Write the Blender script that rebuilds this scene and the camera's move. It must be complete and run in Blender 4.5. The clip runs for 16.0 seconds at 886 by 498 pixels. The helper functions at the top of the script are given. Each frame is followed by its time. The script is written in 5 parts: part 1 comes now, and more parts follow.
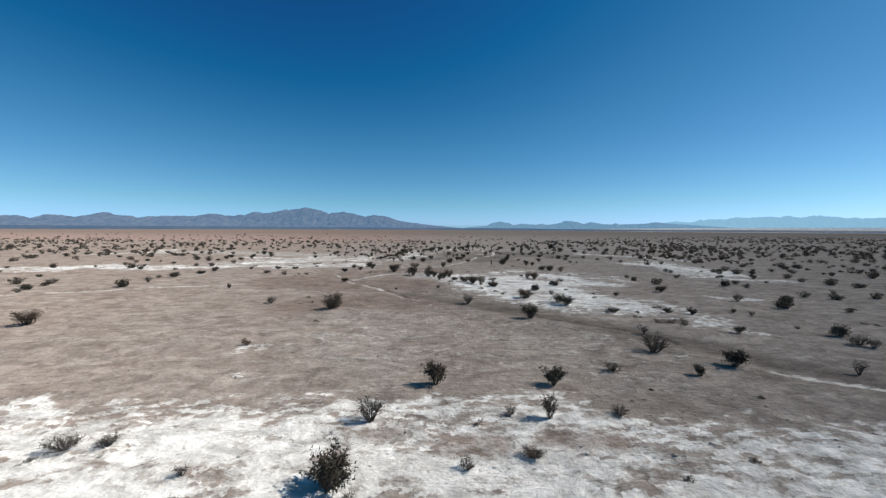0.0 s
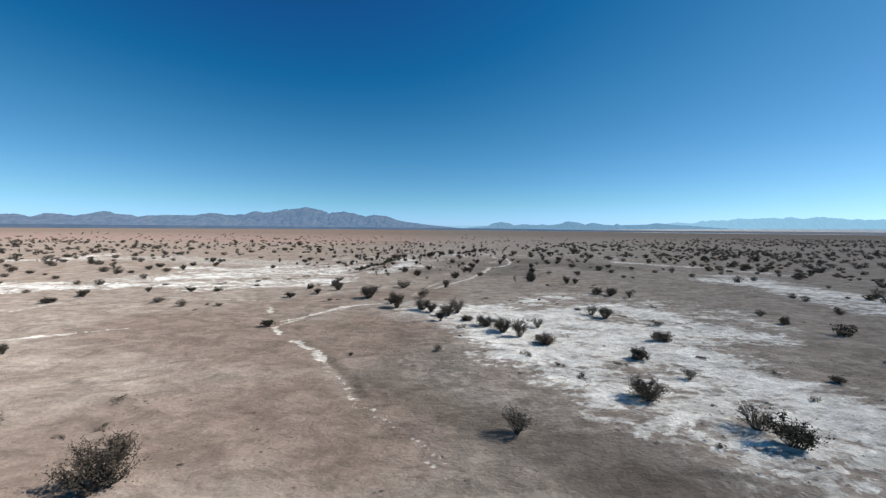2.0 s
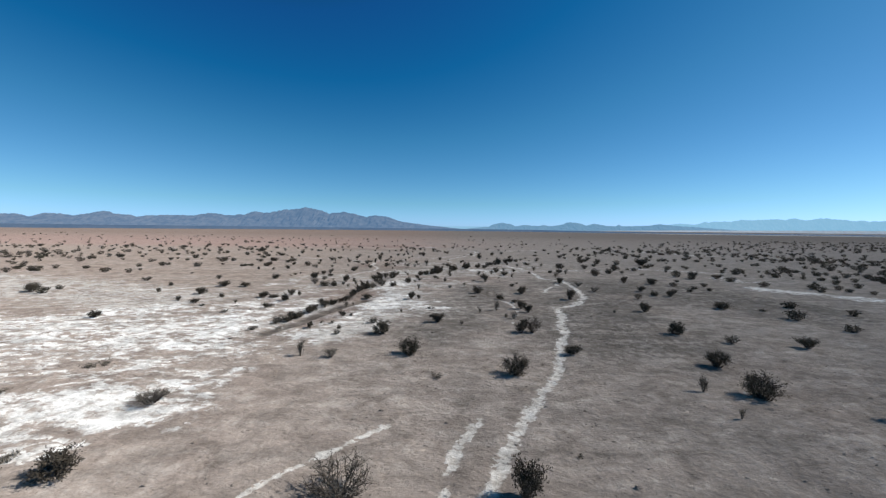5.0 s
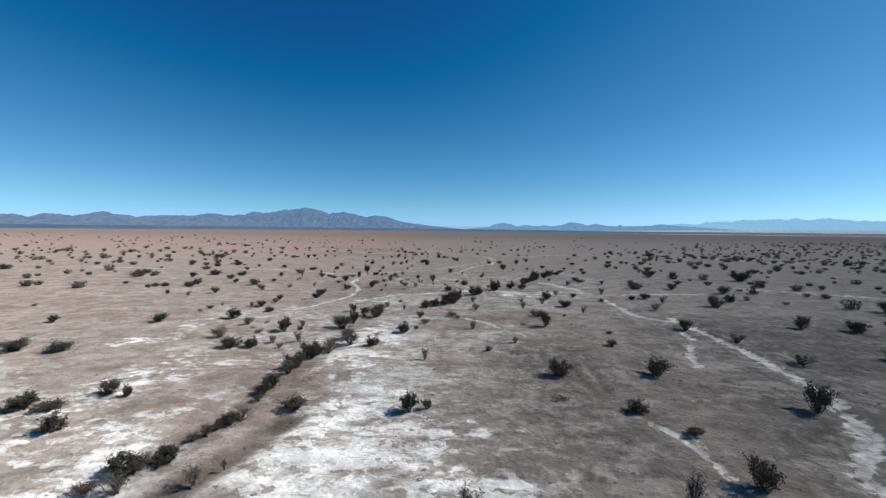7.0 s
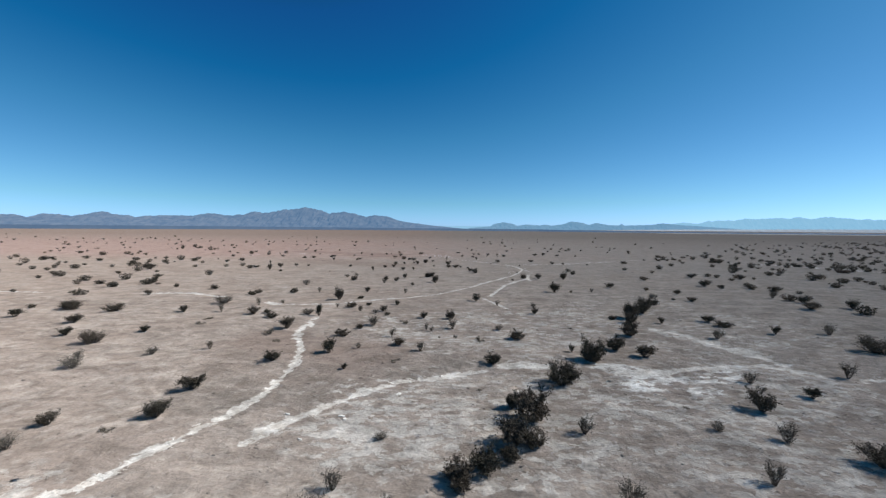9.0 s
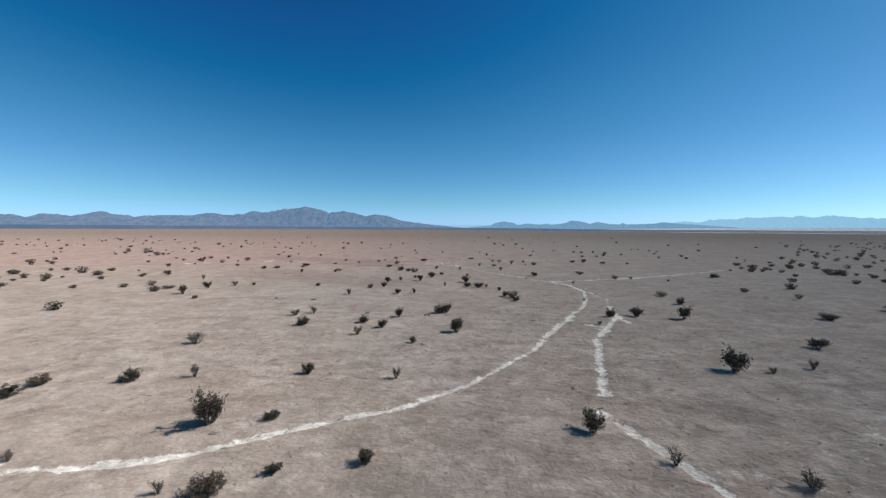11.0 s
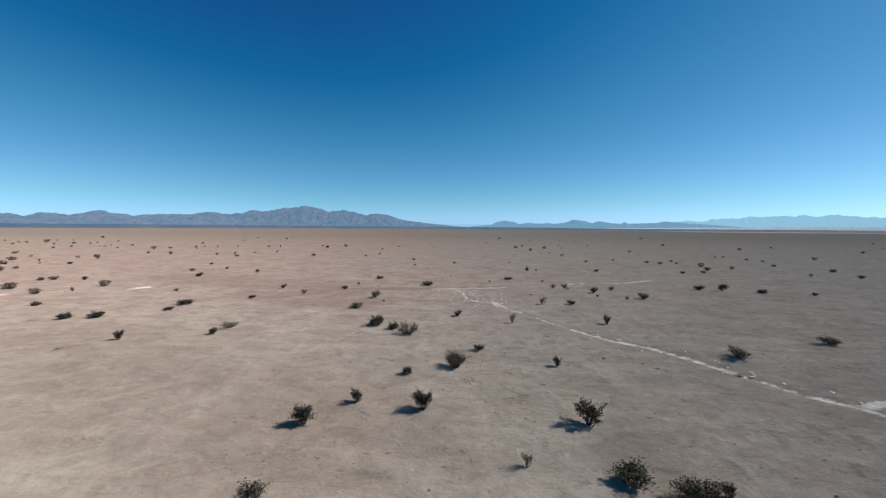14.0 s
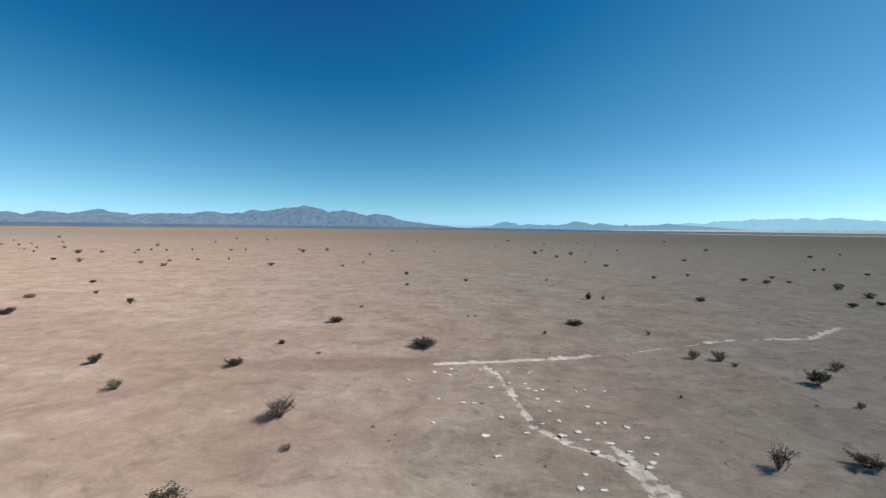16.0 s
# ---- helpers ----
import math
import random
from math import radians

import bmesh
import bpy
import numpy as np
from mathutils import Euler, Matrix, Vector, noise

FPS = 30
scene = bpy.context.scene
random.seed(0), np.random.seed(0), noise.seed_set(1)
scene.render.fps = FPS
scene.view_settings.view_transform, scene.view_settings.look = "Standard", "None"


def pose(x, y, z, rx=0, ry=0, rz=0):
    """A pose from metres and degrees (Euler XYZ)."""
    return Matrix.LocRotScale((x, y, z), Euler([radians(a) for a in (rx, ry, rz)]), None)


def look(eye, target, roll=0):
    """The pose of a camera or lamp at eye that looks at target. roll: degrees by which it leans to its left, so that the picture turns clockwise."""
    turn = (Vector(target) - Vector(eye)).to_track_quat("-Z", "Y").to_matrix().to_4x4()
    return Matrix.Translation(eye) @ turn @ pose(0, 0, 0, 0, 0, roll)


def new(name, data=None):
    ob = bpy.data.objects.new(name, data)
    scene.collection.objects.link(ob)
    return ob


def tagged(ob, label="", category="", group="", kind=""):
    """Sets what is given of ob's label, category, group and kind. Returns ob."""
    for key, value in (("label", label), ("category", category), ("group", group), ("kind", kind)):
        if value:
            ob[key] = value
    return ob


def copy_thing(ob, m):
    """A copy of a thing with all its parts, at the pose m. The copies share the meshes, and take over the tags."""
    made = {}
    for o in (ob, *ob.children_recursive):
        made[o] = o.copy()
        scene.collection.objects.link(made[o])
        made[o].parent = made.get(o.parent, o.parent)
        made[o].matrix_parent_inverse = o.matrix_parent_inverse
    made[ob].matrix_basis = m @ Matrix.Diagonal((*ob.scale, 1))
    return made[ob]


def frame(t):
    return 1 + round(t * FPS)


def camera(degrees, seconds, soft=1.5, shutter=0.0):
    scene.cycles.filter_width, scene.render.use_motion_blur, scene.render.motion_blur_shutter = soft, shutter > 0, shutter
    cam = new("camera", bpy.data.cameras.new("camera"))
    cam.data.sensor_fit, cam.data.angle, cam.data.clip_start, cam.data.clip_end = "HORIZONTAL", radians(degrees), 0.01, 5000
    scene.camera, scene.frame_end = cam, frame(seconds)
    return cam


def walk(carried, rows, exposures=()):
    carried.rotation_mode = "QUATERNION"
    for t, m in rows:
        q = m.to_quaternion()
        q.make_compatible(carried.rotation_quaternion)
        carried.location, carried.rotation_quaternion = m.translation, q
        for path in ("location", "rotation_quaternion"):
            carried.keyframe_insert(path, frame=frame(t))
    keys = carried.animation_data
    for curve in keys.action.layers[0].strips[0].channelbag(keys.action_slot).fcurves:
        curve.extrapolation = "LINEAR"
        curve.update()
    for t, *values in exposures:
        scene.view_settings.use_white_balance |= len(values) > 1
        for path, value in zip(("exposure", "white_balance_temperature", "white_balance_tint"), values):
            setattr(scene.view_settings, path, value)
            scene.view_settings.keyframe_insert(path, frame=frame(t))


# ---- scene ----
cam = camera(98.0, 16.0, 1.35)
# seconds, x, y, height, pitch, roll, heading of a steady low flight over the flat
FLIGHT = [
    (0.0, 4.390, 1.625, 6.104, -3.15, -0.34, -0.24),
    (0.5, 4.441, 6.471, 6.122, -3.16, -0.40, -0.21),
    (1.0, 4.432, 11.370, 6.138, -3.16, -0.45, -0.18),
    (1.5, 4.366, 16.319, 6.152, -3.15, -0.50, -0.16),
    (2.0, 4.248, 21.313, 6.165, -3.13, -0.54, -0.13),
    (2.5, 4.082, 26.349, 6.176, -3.12, -0.58, -0.11),
    (3.0, 3.873, 31.424, 6.185, -3.10, -0.61, -0.10),
    (3.5, 3.624, 36.534, 6.192, -3.08, -0.63, -0.08),
    (4.0, 3.339, 41.676, 6.198, -3.06, -0.65, -0.06),
    (4.5, 3.023, 46.846, 6.203, -3.04, -0.66, -0.05),
    (5.0, 2.679, 52.042, 6.205, -3.03, -0.67, -0.04),
    (5.5, 2.311, 57.259, 6.206, -3.02, -0.67, -0.03),
    (6.0, 1.923, 62.496, 6.206, -3.01, -0.66, -0.02),
    (6.5, 1.518, 67.748, 6.204, -3.01, -0.65, -0.01),
    (7.0, 1.100, 73.014, 6.201, -3.01, -0.63, 0.00),
    (7.5, 0.673, 78.290, 6.196, -3.02, -0.61, 0.01),
    (8.0, 0.240, 83.575, 6.189, -3.03, -0.58, 0.02),
    (8.5, -0.195, 88.864, 6.181, -3.05, -0.55, 0.03),
    (9.0, -0.630, 94.156, 6.172, -3.07, -0.52, 0.04),
    (9.5, -1.061, 99.449, 6.161, -3.10, -0.49, 0.04),
    (10.0, -1.485, 104.739, 6.149, -3.12, -0.47, 0.05),
    (10.5, -1.898, 110.025, 6.136, -3.15, -0.44, 0.06),
    (11.0, -2.299, 115.305, 6.121, -3.18, -0.41, 0.07),
    (11.5, -2.683, 120.577, 6.105, -3.21, -0.40, 0.08),
    (12.0, -3.049, 125.838, 6.088, -3.24, -0.38, 0.09),
    (12.5, -3.392, 131.087, 6.069, -3.26, -0.38, 0.10),
    (13.0, -3.712, 136.321, 6.049, -3.28, -0.39, 0.11),
    (13.5, -4.004, 141.541, 6.028, -3.30, -0.41, 0.12),
    (14.0, -4.266, 146.742, 6.006, -3.30, -0.44, 0.13),
    (14.5, -4.497, 151.925, 5.983, -3.29, -0.49, 0.15),
    (15.0, -4.692, 157.088, 5.958, -3.27, -0.56, 0.16),
    (15.5, -4.851, 162.229, 5.933, -3.24, -0.65, 0.17),
    (16.0, -4.971, 167.347, 5.906, -3.18, -0.77, 0.19),
]
# the film camera's own drift in brightness and white balance: seconds, stops, kelvin, tint
EXPOSURES = [(0, -0.08, 6700, 10), (1, -0.05, 6600, 10), (1.5, 0.06, 6680, 10), (2, 0.09, 6750, 10), (3, -0.08, 6550, 10), (4, 0.0, 6600, 10),
             (6.5, -0.07, 6400, 10), (7.5, 0.01, 6450, 10), (8, -0.03, 6480, 10), (9, 0.02, 6520, 10), (10, 0.12, 6750, 10), (12.5, -0.11, 6420, 10), (13, -0.05, 6550, 8), (13.5, 0.06, 6800, 8),
             (14.5, 0.04, 6800, 7), (16, 0.19, 7050, 4)]
walk(cam, [(t, pose(x, y, z, 90 + tilt, lean, turn)) for t, x, y, z, tilt, lean, turn in FLIGHT],
     EXPOSURES)

# ---- sky and sun: clear dry noon light from the right of the flight ----
SUN_HEIGHT, SUN_BEARING = 41.0, 85.0
world = bpy.data.worlds.new("desert_sky")
scene.world = world
world.use_nodes = True
wn, wl = world.node_tree.nodes, world.node_tree.links
sky = wn.new("ShaderNodeTexSky")
sky.sky_type, sky.sun_disc = "NISHITA", False
sky.sun_elevation, sky.sun_rotation = radians(SUN_HEIGHT), radians(SUN_BEARING)
sky.altitude, sky.air_density, sky.dust_density, sky.ozone_density = 1300, 0.75, 0.6, 1.0
deep = wn.new("ShaderNodeGamma")
deep.inputs["Gamma"].default_value = 1.05
wl.new(sky.outputs["Color"], deep.inputs["Color"])
tint = wn.new("ShaderNodeMix")
tint.data_type, tint.blend_type = "RGBA", "MULTIPLY"
tint.inputs[0].default_value, tint.inputs[7].default_value = 1.0, (0.32, 0.745, 0.98, 1)
wl.new(deep.outputs["Color"], tint.inputs[6])
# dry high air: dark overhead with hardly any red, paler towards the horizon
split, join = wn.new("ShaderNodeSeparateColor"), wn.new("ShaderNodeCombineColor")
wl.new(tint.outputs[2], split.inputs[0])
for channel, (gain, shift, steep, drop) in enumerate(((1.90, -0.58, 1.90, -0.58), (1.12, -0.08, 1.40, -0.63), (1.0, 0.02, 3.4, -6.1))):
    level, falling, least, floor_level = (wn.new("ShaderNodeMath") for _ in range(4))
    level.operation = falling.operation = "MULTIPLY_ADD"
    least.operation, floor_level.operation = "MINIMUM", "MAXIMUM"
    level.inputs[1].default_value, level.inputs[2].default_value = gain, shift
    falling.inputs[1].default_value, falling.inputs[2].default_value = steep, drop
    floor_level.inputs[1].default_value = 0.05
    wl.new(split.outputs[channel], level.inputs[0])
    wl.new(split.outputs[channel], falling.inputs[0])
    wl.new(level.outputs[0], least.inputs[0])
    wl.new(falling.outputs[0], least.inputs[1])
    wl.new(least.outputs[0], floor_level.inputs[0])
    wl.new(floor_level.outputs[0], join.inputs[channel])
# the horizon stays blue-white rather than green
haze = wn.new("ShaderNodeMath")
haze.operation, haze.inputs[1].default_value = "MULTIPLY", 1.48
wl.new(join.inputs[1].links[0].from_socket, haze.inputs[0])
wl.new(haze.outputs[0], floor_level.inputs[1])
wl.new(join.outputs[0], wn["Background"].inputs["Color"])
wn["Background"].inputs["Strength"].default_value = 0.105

sun_data = bpy.data.lights.new("sun", "SUN")
sun_data.energy, sun_data.angle, sun_data.color = 5.0, radians(0.55), (1.0, 0.945, 0.86)
sun = new("sun", sun_data)
toward = Vector((math.sin(radians(SUN_BEARING)) * math.cos(radians(SUN_HEIGHT)),
                 math.cos(radians(SUN_BEARING)) * math.cos(radians(SUN_HEIGHT)), math.sin(radians(SUN_HEIGHT))))
sun.matrix_world = look(toward * 60, (0, 0, 0))


# ---- materials ----
class Nodes:
    """A small writer for one node material."""

    def __init__(self, name):
        self.material = bpy.data.materials.new(name)
        self.material.use_nodes = True
        self.tree = self.material.node_tree
        self.shader = self.tree.nodes["Principled BSDF"]

    def link(self, value, socket):
        if isinstance(value, bpy.types.NodeSocket):
            self.tree.links.new(value, socket)
        elif isinstance(value, tuple) and len(value) == 3:
            socket.default_value = (*value, 1)
        else:
            socket.default_value = value

    def noise(self, scale, detail=3.0, rough=0.55, vector=None, warp=0.0):
        n = self.tree.nodes.new("ShaderNodeTexNoise")
        n.inputs["Scale"].default_value, n.inputs["Detail"].default_value = scale, detail
        n.inputs["Roughness"].default_value, n.inputs["Distortion"].default_value = rough, warp
        self.link(vector if vector else self.place(), n.inputs["Vector"])
        return n.outputs[0]

    def plates(self, scale, vector):
        """A value of its own for every plate of a cracked crust."""
        n = self.tree.nodes.new("ShaderNodeTexVoronoi")
        n.inputs["Scale"].default_value = scale
        self.link(vector, n.inputs["Vector"])
        s = self.tree.nodes.new("ShaderNodeSeparateColor")
        self.link(n.outputs["Color"], s.inputs[0])
        return s.outputs[0]

    def place(self):
        return self.tree.nodes.new("ShaderNodeTexCoord").outputs["Object"]

    def stretched(self, sx, sy, sz):
        m = self.tree.nodes.new("ShaderNodeMapping")
        m.inputs["Scale"].default_value = (sx, sy, sz)
        self.link(self.place(), m.inputs["Vector"])
        return m.outputs[0]

    def field(self, name):
        a = self.tree.nodes.new("ShaderNodeAttribute")
        a.attribute_name = name
        return a.outputs["Fac"]

    def chance(self):
        return self.tree.nodes.new("ShaderNodeObjectInfo").outputs["Random"]

    def island(self):
        return self.tree.nodes.new("ShaderNodeNewGeometry").outputs["Random Per Island"]

    def math(self, kind, a, b=0.0, c=0.0):
        n = self.tree.nodes.new("ShaderNodeMath")
        n.operation = kind
        for value, socket in zip((a, b, c), n.inputs):
            self.link(value, socket)
        return n.outputs[0]

    def ramp(self, value, low, high, to_low=0.0, to_high=1.0):
        n = self.tree.nodes.new("ShaderNodeMapRange")
        n.interpolation_type = "SMOOTHSTEP"
        for v, k in zip((value, low, high, to_low, to_high), range(5)):
            self.link(v, n.inputs[k])
        return n.outputs[0]

    def mix(self, factor, a, b, kind="MIX"):
        n = self.tree.nodes.new("ShaderNodeMix")
        n.data_type, n.blend_type = "RGBA", kind
        self.link(factor, n.inputs[0])
        self.link(a, n.inputs[6])
        self.link(b, n.inputs[7])
        return n.outputs[2]

    def grey(self, value):
        n = self.tree.nodes.new("ShaderNodeCombineColor")
        for k in range(3):
            self.link(value, n.inputs[k])
        return n.outputs[0]

    def bump(self, height, strength, distance):
        n = self.tree.nodes.new("ShaderNodeBump")
        n.inputs["Distance"].default_value = distance
        self.link(strength, n.inputs["Strength"])
        self.link(height, n.inputs["Height"])
        self.link(n.outputs[0], self.shader.inputs["Normal"])

    def done(self, color, rough=1.0, gloss=0.0, chalk=0.78):
        self.link(color, self.shader.inputs["Base Color"])
        self.link(rough, self.shader.inputs["Roughness"])
        self.shader.inputs["Specular IOR Level"].default_value = gloss
        self.shader.inputs["Diffuse Roughness"].default_value = chalk
        return self.material


def soil_material():
    n = Nodes("playa_soil")
    broad, patch = n.noise(0.045, 3), n.noise(0.35, 4, 0.6, None, 0.6)
    clod, grain = n.noise(2.2, 5, 0.65), n.noise(11.0, 4, 0.65)
    streak = n.noise(0.8, 4, 0.6, n.stretched(0.35, 1.0, 1.0))
    # side of the sun put into the soil colour: pinker west, greyer east
    east = n.ramp(n.math("ADD", n.tree.nodes.new("ShaderNodeSeparateXYZ").outputs[0], n.math("MULTIPLY", n.math("SUBTRACT", broad, 0.5), 60.0)), -55.0, 50.0)
    for node in n.tree.nodes:
        if node.bl_idname == "ShaderNodeSeparateXYZ":
            n.link(n.place(), node.inputs[0])
    north = n.tree.nodes.new("ShaderNodeSeparateXYZ")
    n.link(n.place(), north.inputs[0])
    soil = n.mix(east, (0.335, 0.268, 0.230), (0.318, 0.285, 0.261))
    soil = n.mix(n.ramp(patch, 0.38, 0.62), soil, n.mix(east, (0.392, 0.322, 0.279), (0.352, 0.319, 0.293)))
    soil = n.mix(n.ramp(n.math("ADD", n.field("dim"), n.math("MULTIPLY", n.math("SUBTRACT", patch, 0.5), 0.9)), 0.05, 0.75, 0.0, 0.85), soil, n.mix(n.ramp(clod, 0.35, 0.65), (0.155, 0.141, 0.129), (0.205, 0.188, 0.173)))
    dust = n.noise(1.1, 5, 0.68, n.stretched(0.8, 1.0, 1.0), 1.0)
    soil = n.mix(n.ramp(dust, 0.30, 0.48, 0.75, 0.0), soil, n.mix(east, (0.240, 0.190, 0.163), (0.205, 0.187, 0.170)))
    # faint pale bloom of salt on the ordinary soil
    bloom = n.math("ADD", n.math("MULTIPLY", clod, 0.75), n.math("MULTIPLY", streak, 0.55))
    soil = n.mix(n.ramp(n.math("ADD", bloom, n.math("MULTIPLY", n.math("SUBTRACT", n.noise(0.16, 3), 0.5), 0.35)), 0.62, 0.78, 0.0, n.ramp(north.outputs[1], 110.0, 165.0, 0.42, 0.25)), soil, (0.52, 0.47, 0.43))
    flake = n.math("ADD", n.math("MULTIPLY", n.math("SUBTRACT", n.noise(0.8, 6, 0.62, n.stretched(0.55, 1.0, 1.0), 0.7), 0.5), 4.6), n.math("MULTIPLY", n.math("SUBTRACT", n.noise(3.6, 4, 0.6), 0.5), 1.2))
    flake = n.math("ADD", flake, n.math("MULTIPLY", n.math("SUBTRACT", n.noise(0.30, 4, 0.6, n.stretched(0.7, 1.0, 1.0), 0.5), 0.5), 1.8))
    chips = n.math("MULTIPLY", n.math("SUBTRACT", n.noise(3.0, 5, 0.62, n.stretched(0.55, 1.0, 1.0), 0.4), 0.5), 5.0)
    bent = n.tree.nodes.new("ShaderNodeVectorMath")
    bent.operation = "MULTIPLY_ADD"
    shove = n.tree.nodes.new("ShaderNodeTexNoise")
    shove.inputs["Scale"].default_value = 5.0
    n.link(n.place(), shove.inputs["Vector"])
    n.link(shove.outputs["Color"], bent.inputs[0])
    bent.inputs[1].default_value = (0.35, 0.35, 0.0)
    n.link(n.stretched(0.6, 1.0, 1.0), bent.inputs[2])
    plate = n.math("SUBTRACT", n.plates(4.2, bent.outputs[0]), 0.5)
    chips = n.math("ADD", n.math("MULTIPLY", chips, 0.55), n.math("MULTIPLY", plate, 1.5))
    pale = n.math("ADD", n.math("MULTIPLY", flake, 0.36), n.math("MULTIPLY", chips, 0.50))
    pale = n.ramp(n.math("ADD", n.field("pale"), n.math("MULTIPLY", pale, n.ramp(n.field("pale"), 0.0, 0.22))), 0.28, 0.98, 0.0, 0.9)
    soil = n.mix(pale, soil, n.mix(n.ramp(clod, 0.35, 0.65), (0.50, 0.475, 0.45), (0.64, 0.615, 0.585)))
    crust = n.ramp(n.math("ADD", n.field("salt"), n.math("MULTIPLY", n.math("ADD", n.math("MULTIPLY", flake, 0.54), n.math("MULTIPLY", chips, 0.36)), n.ramp(n.field("salt"), 0.0, 0.22))), 0.32, 0.92)
    white = n.mix(n.ramp(clod, 0.35, 0.65), (0.75, 0.735, 0.715), (0.91, 0.90, 0.88))
    soil = n.mix(crust, soil, white)
    soil = n.mix(n.ramp(n.math("ADD", n.field("red"), n.math("MULTIPLY", n.math("SUBTRACT", clod, 0.5), 1.2)), 0.15, 0.85, 0.0, 0.8), soil, (0.262, 0.204, 0.177))
    # moist dark soil, and the shade along gully and grooves painted like it
    soil = n.mix(n.ramp(n.math("ADD", n.field("damp_shade"), n.math("MULTIPLY", n.math("SUBTRACT", clod, 0.5), 0.7)), 0.25, 0.9, 0.0, 0.75), soil, (0.150, 0.128, 0.112))
    # shadow line of rut and gully banks painted near black
    soil = n.mix(n.ramp(n.math("ADD", n.field("damp_shade"), n.math("MULTIPLY", n.math("SUBTRACT", patch, 0.5), 0.8)), 0.78, 1.08, 0.0, 0.8), soil, (0.088, 0.075, 0.066))
    trail = n.ramp(n.math("ADD", n.field("track"), n.math("MULTIPLY", n.math("ADD", n.math("MULTIPLY", flake, 0.26), n.math("MULTIPLY", chips, 0.36)), n.ramp(n.field("track"), -0.5, 0.0))), 0.50, 0.75, 0.0, 0.95)
    soil = n.mix(trail, soil, n.mix(n.ramp(clod, 0.35, 0.65), (0.56, 0.52, 0.48), (0.80, 0.78, 0.75)))
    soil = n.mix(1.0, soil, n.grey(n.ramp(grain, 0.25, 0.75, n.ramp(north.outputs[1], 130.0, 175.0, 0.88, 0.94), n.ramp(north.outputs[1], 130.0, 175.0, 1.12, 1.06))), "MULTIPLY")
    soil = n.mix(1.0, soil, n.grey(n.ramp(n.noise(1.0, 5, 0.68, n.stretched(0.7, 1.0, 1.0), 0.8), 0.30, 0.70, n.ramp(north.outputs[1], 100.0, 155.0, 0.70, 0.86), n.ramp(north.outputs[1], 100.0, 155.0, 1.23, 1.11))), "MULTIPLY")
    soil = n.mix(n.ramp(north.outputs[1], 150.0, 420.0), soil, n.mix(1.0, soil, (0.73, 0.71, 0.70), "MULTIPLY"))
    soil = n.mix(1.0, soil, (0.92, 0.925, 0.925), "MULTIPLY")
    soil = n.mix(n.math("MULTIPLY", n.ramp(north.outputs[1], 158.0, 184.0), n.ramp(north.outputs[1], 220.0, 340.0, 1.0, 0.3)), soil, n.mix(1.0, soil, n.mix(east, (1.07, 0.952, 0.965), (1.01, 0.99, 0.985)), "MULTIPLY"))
    # small curled scales of crust and crumbs give the relief
    scale = n.math("ADD", n.math("MULTIPLY", plate, 0.30), n.math("MULTIPLY", n.noise(4.5, 4, 0.6, n.stretched(0.7, 1.0, 1.0), 0.5), 1.1))
    n.bump(n.math("ADD", n.math("MULTIPLY", clod, 0.6), n.math("ADD", n.math("MULTIPLY", grain, 0.22), scale)), n.ramp(north.outputs[1], 120.0, 178.0, 0.66, 0.30), 0.11)
    return n.done(soil)


def plant_material(name, tones, chalk=0.3):
    """Leaves or bark that differ from bush to bush and from leaf to leaf."""
    n = Nodes(name)
    tone = n.mix(n.ramp(n.island(), 0.0, 1.0), tones[0], tones[1])
    tone = n.mix(n.ramp(n.chance(), 0.2, 1.0, 0.0, 0.75), tone, tones[2])
    tone = n.mix(1.0, tone, n.grey(n.ramp(n.noise(9.0, 3), 0.25, 0.75, 0.7, 1.25)), "MULTIPLY")
    return n.done(tone, 0.75, 0.15, chalk)


def far_scrub_material():
    """Mixed scrub: dark olive bushes with withered brown and grey ones among them."""
    n = Nodes("mixed_far_scrub")
    tone = n.mix(n.ramp(n.island(), 0.0, 1.0), (0.027, 0.026, 0.020), (0.072, 0.064, 0.050))
    tone = n.mix(n.ramp(n.noise(0.42, 2), 0.50, 0.66, 0.0, 0.9), tone, n.mix(n.ramp(n.noise(0.3, 2), 0.4, 0.6), (0.110, 0.080, 0.064), (0.135, 0.122, 0.105)))
    return n.done(tone, 0.75, 0.15, 0.3)


def hazed_material(name, dark, light, haze_glow, amount):
    """Far rock, scrub or salt, with kilometres of hazy air added as emission."""
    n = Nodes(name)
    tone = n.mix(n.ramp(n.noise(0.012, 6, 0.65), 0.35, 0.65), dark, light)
    n.shader.inputs["Emission Color"].default_value = (*haze_glow, 1)
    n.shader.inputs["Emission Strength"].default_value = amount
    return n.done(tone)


def salt_material():
    n = Nodes("white_salt")
    n.bump(n.noise(30.0, 4), 0.5, 0.02)
    return n.done(n.mix(n.ramp(n.noise(6.0, 4), 0.35, 0.65), (0.68, 0.66, 0.63), (0.86, 0.85, 0.83)))


SOIL = soil_material()
SALT = salt_material()
GREEN_LEAF = plant_material("dark_olive_leaves", ((0.027, 0.026, 0.020), (0.070, 0.065, 0.050), (0.090, 0.073, 0.058)))
GREY_LEAF = plant_material("grey_dry_leaves", ((0.085, 0.080, 0.068), (0.170, 0.158, 0.138), (0.110, 0.098, 0.082)))
BROWN_LEAF = plant_material("brown_dead_leaves", ((0.070, 0.048, 0.036), (0.135, 0.100, 0.080), (0.095, 0.075, 0.062)))
BARK = plant_material("grey_brown_bark", ((0.060, 0.050, 0.042), (0.110, 0.094, 0.080), (0.085, 0.070, 0.060)))
FAR_LEAF = far_scrub_material()
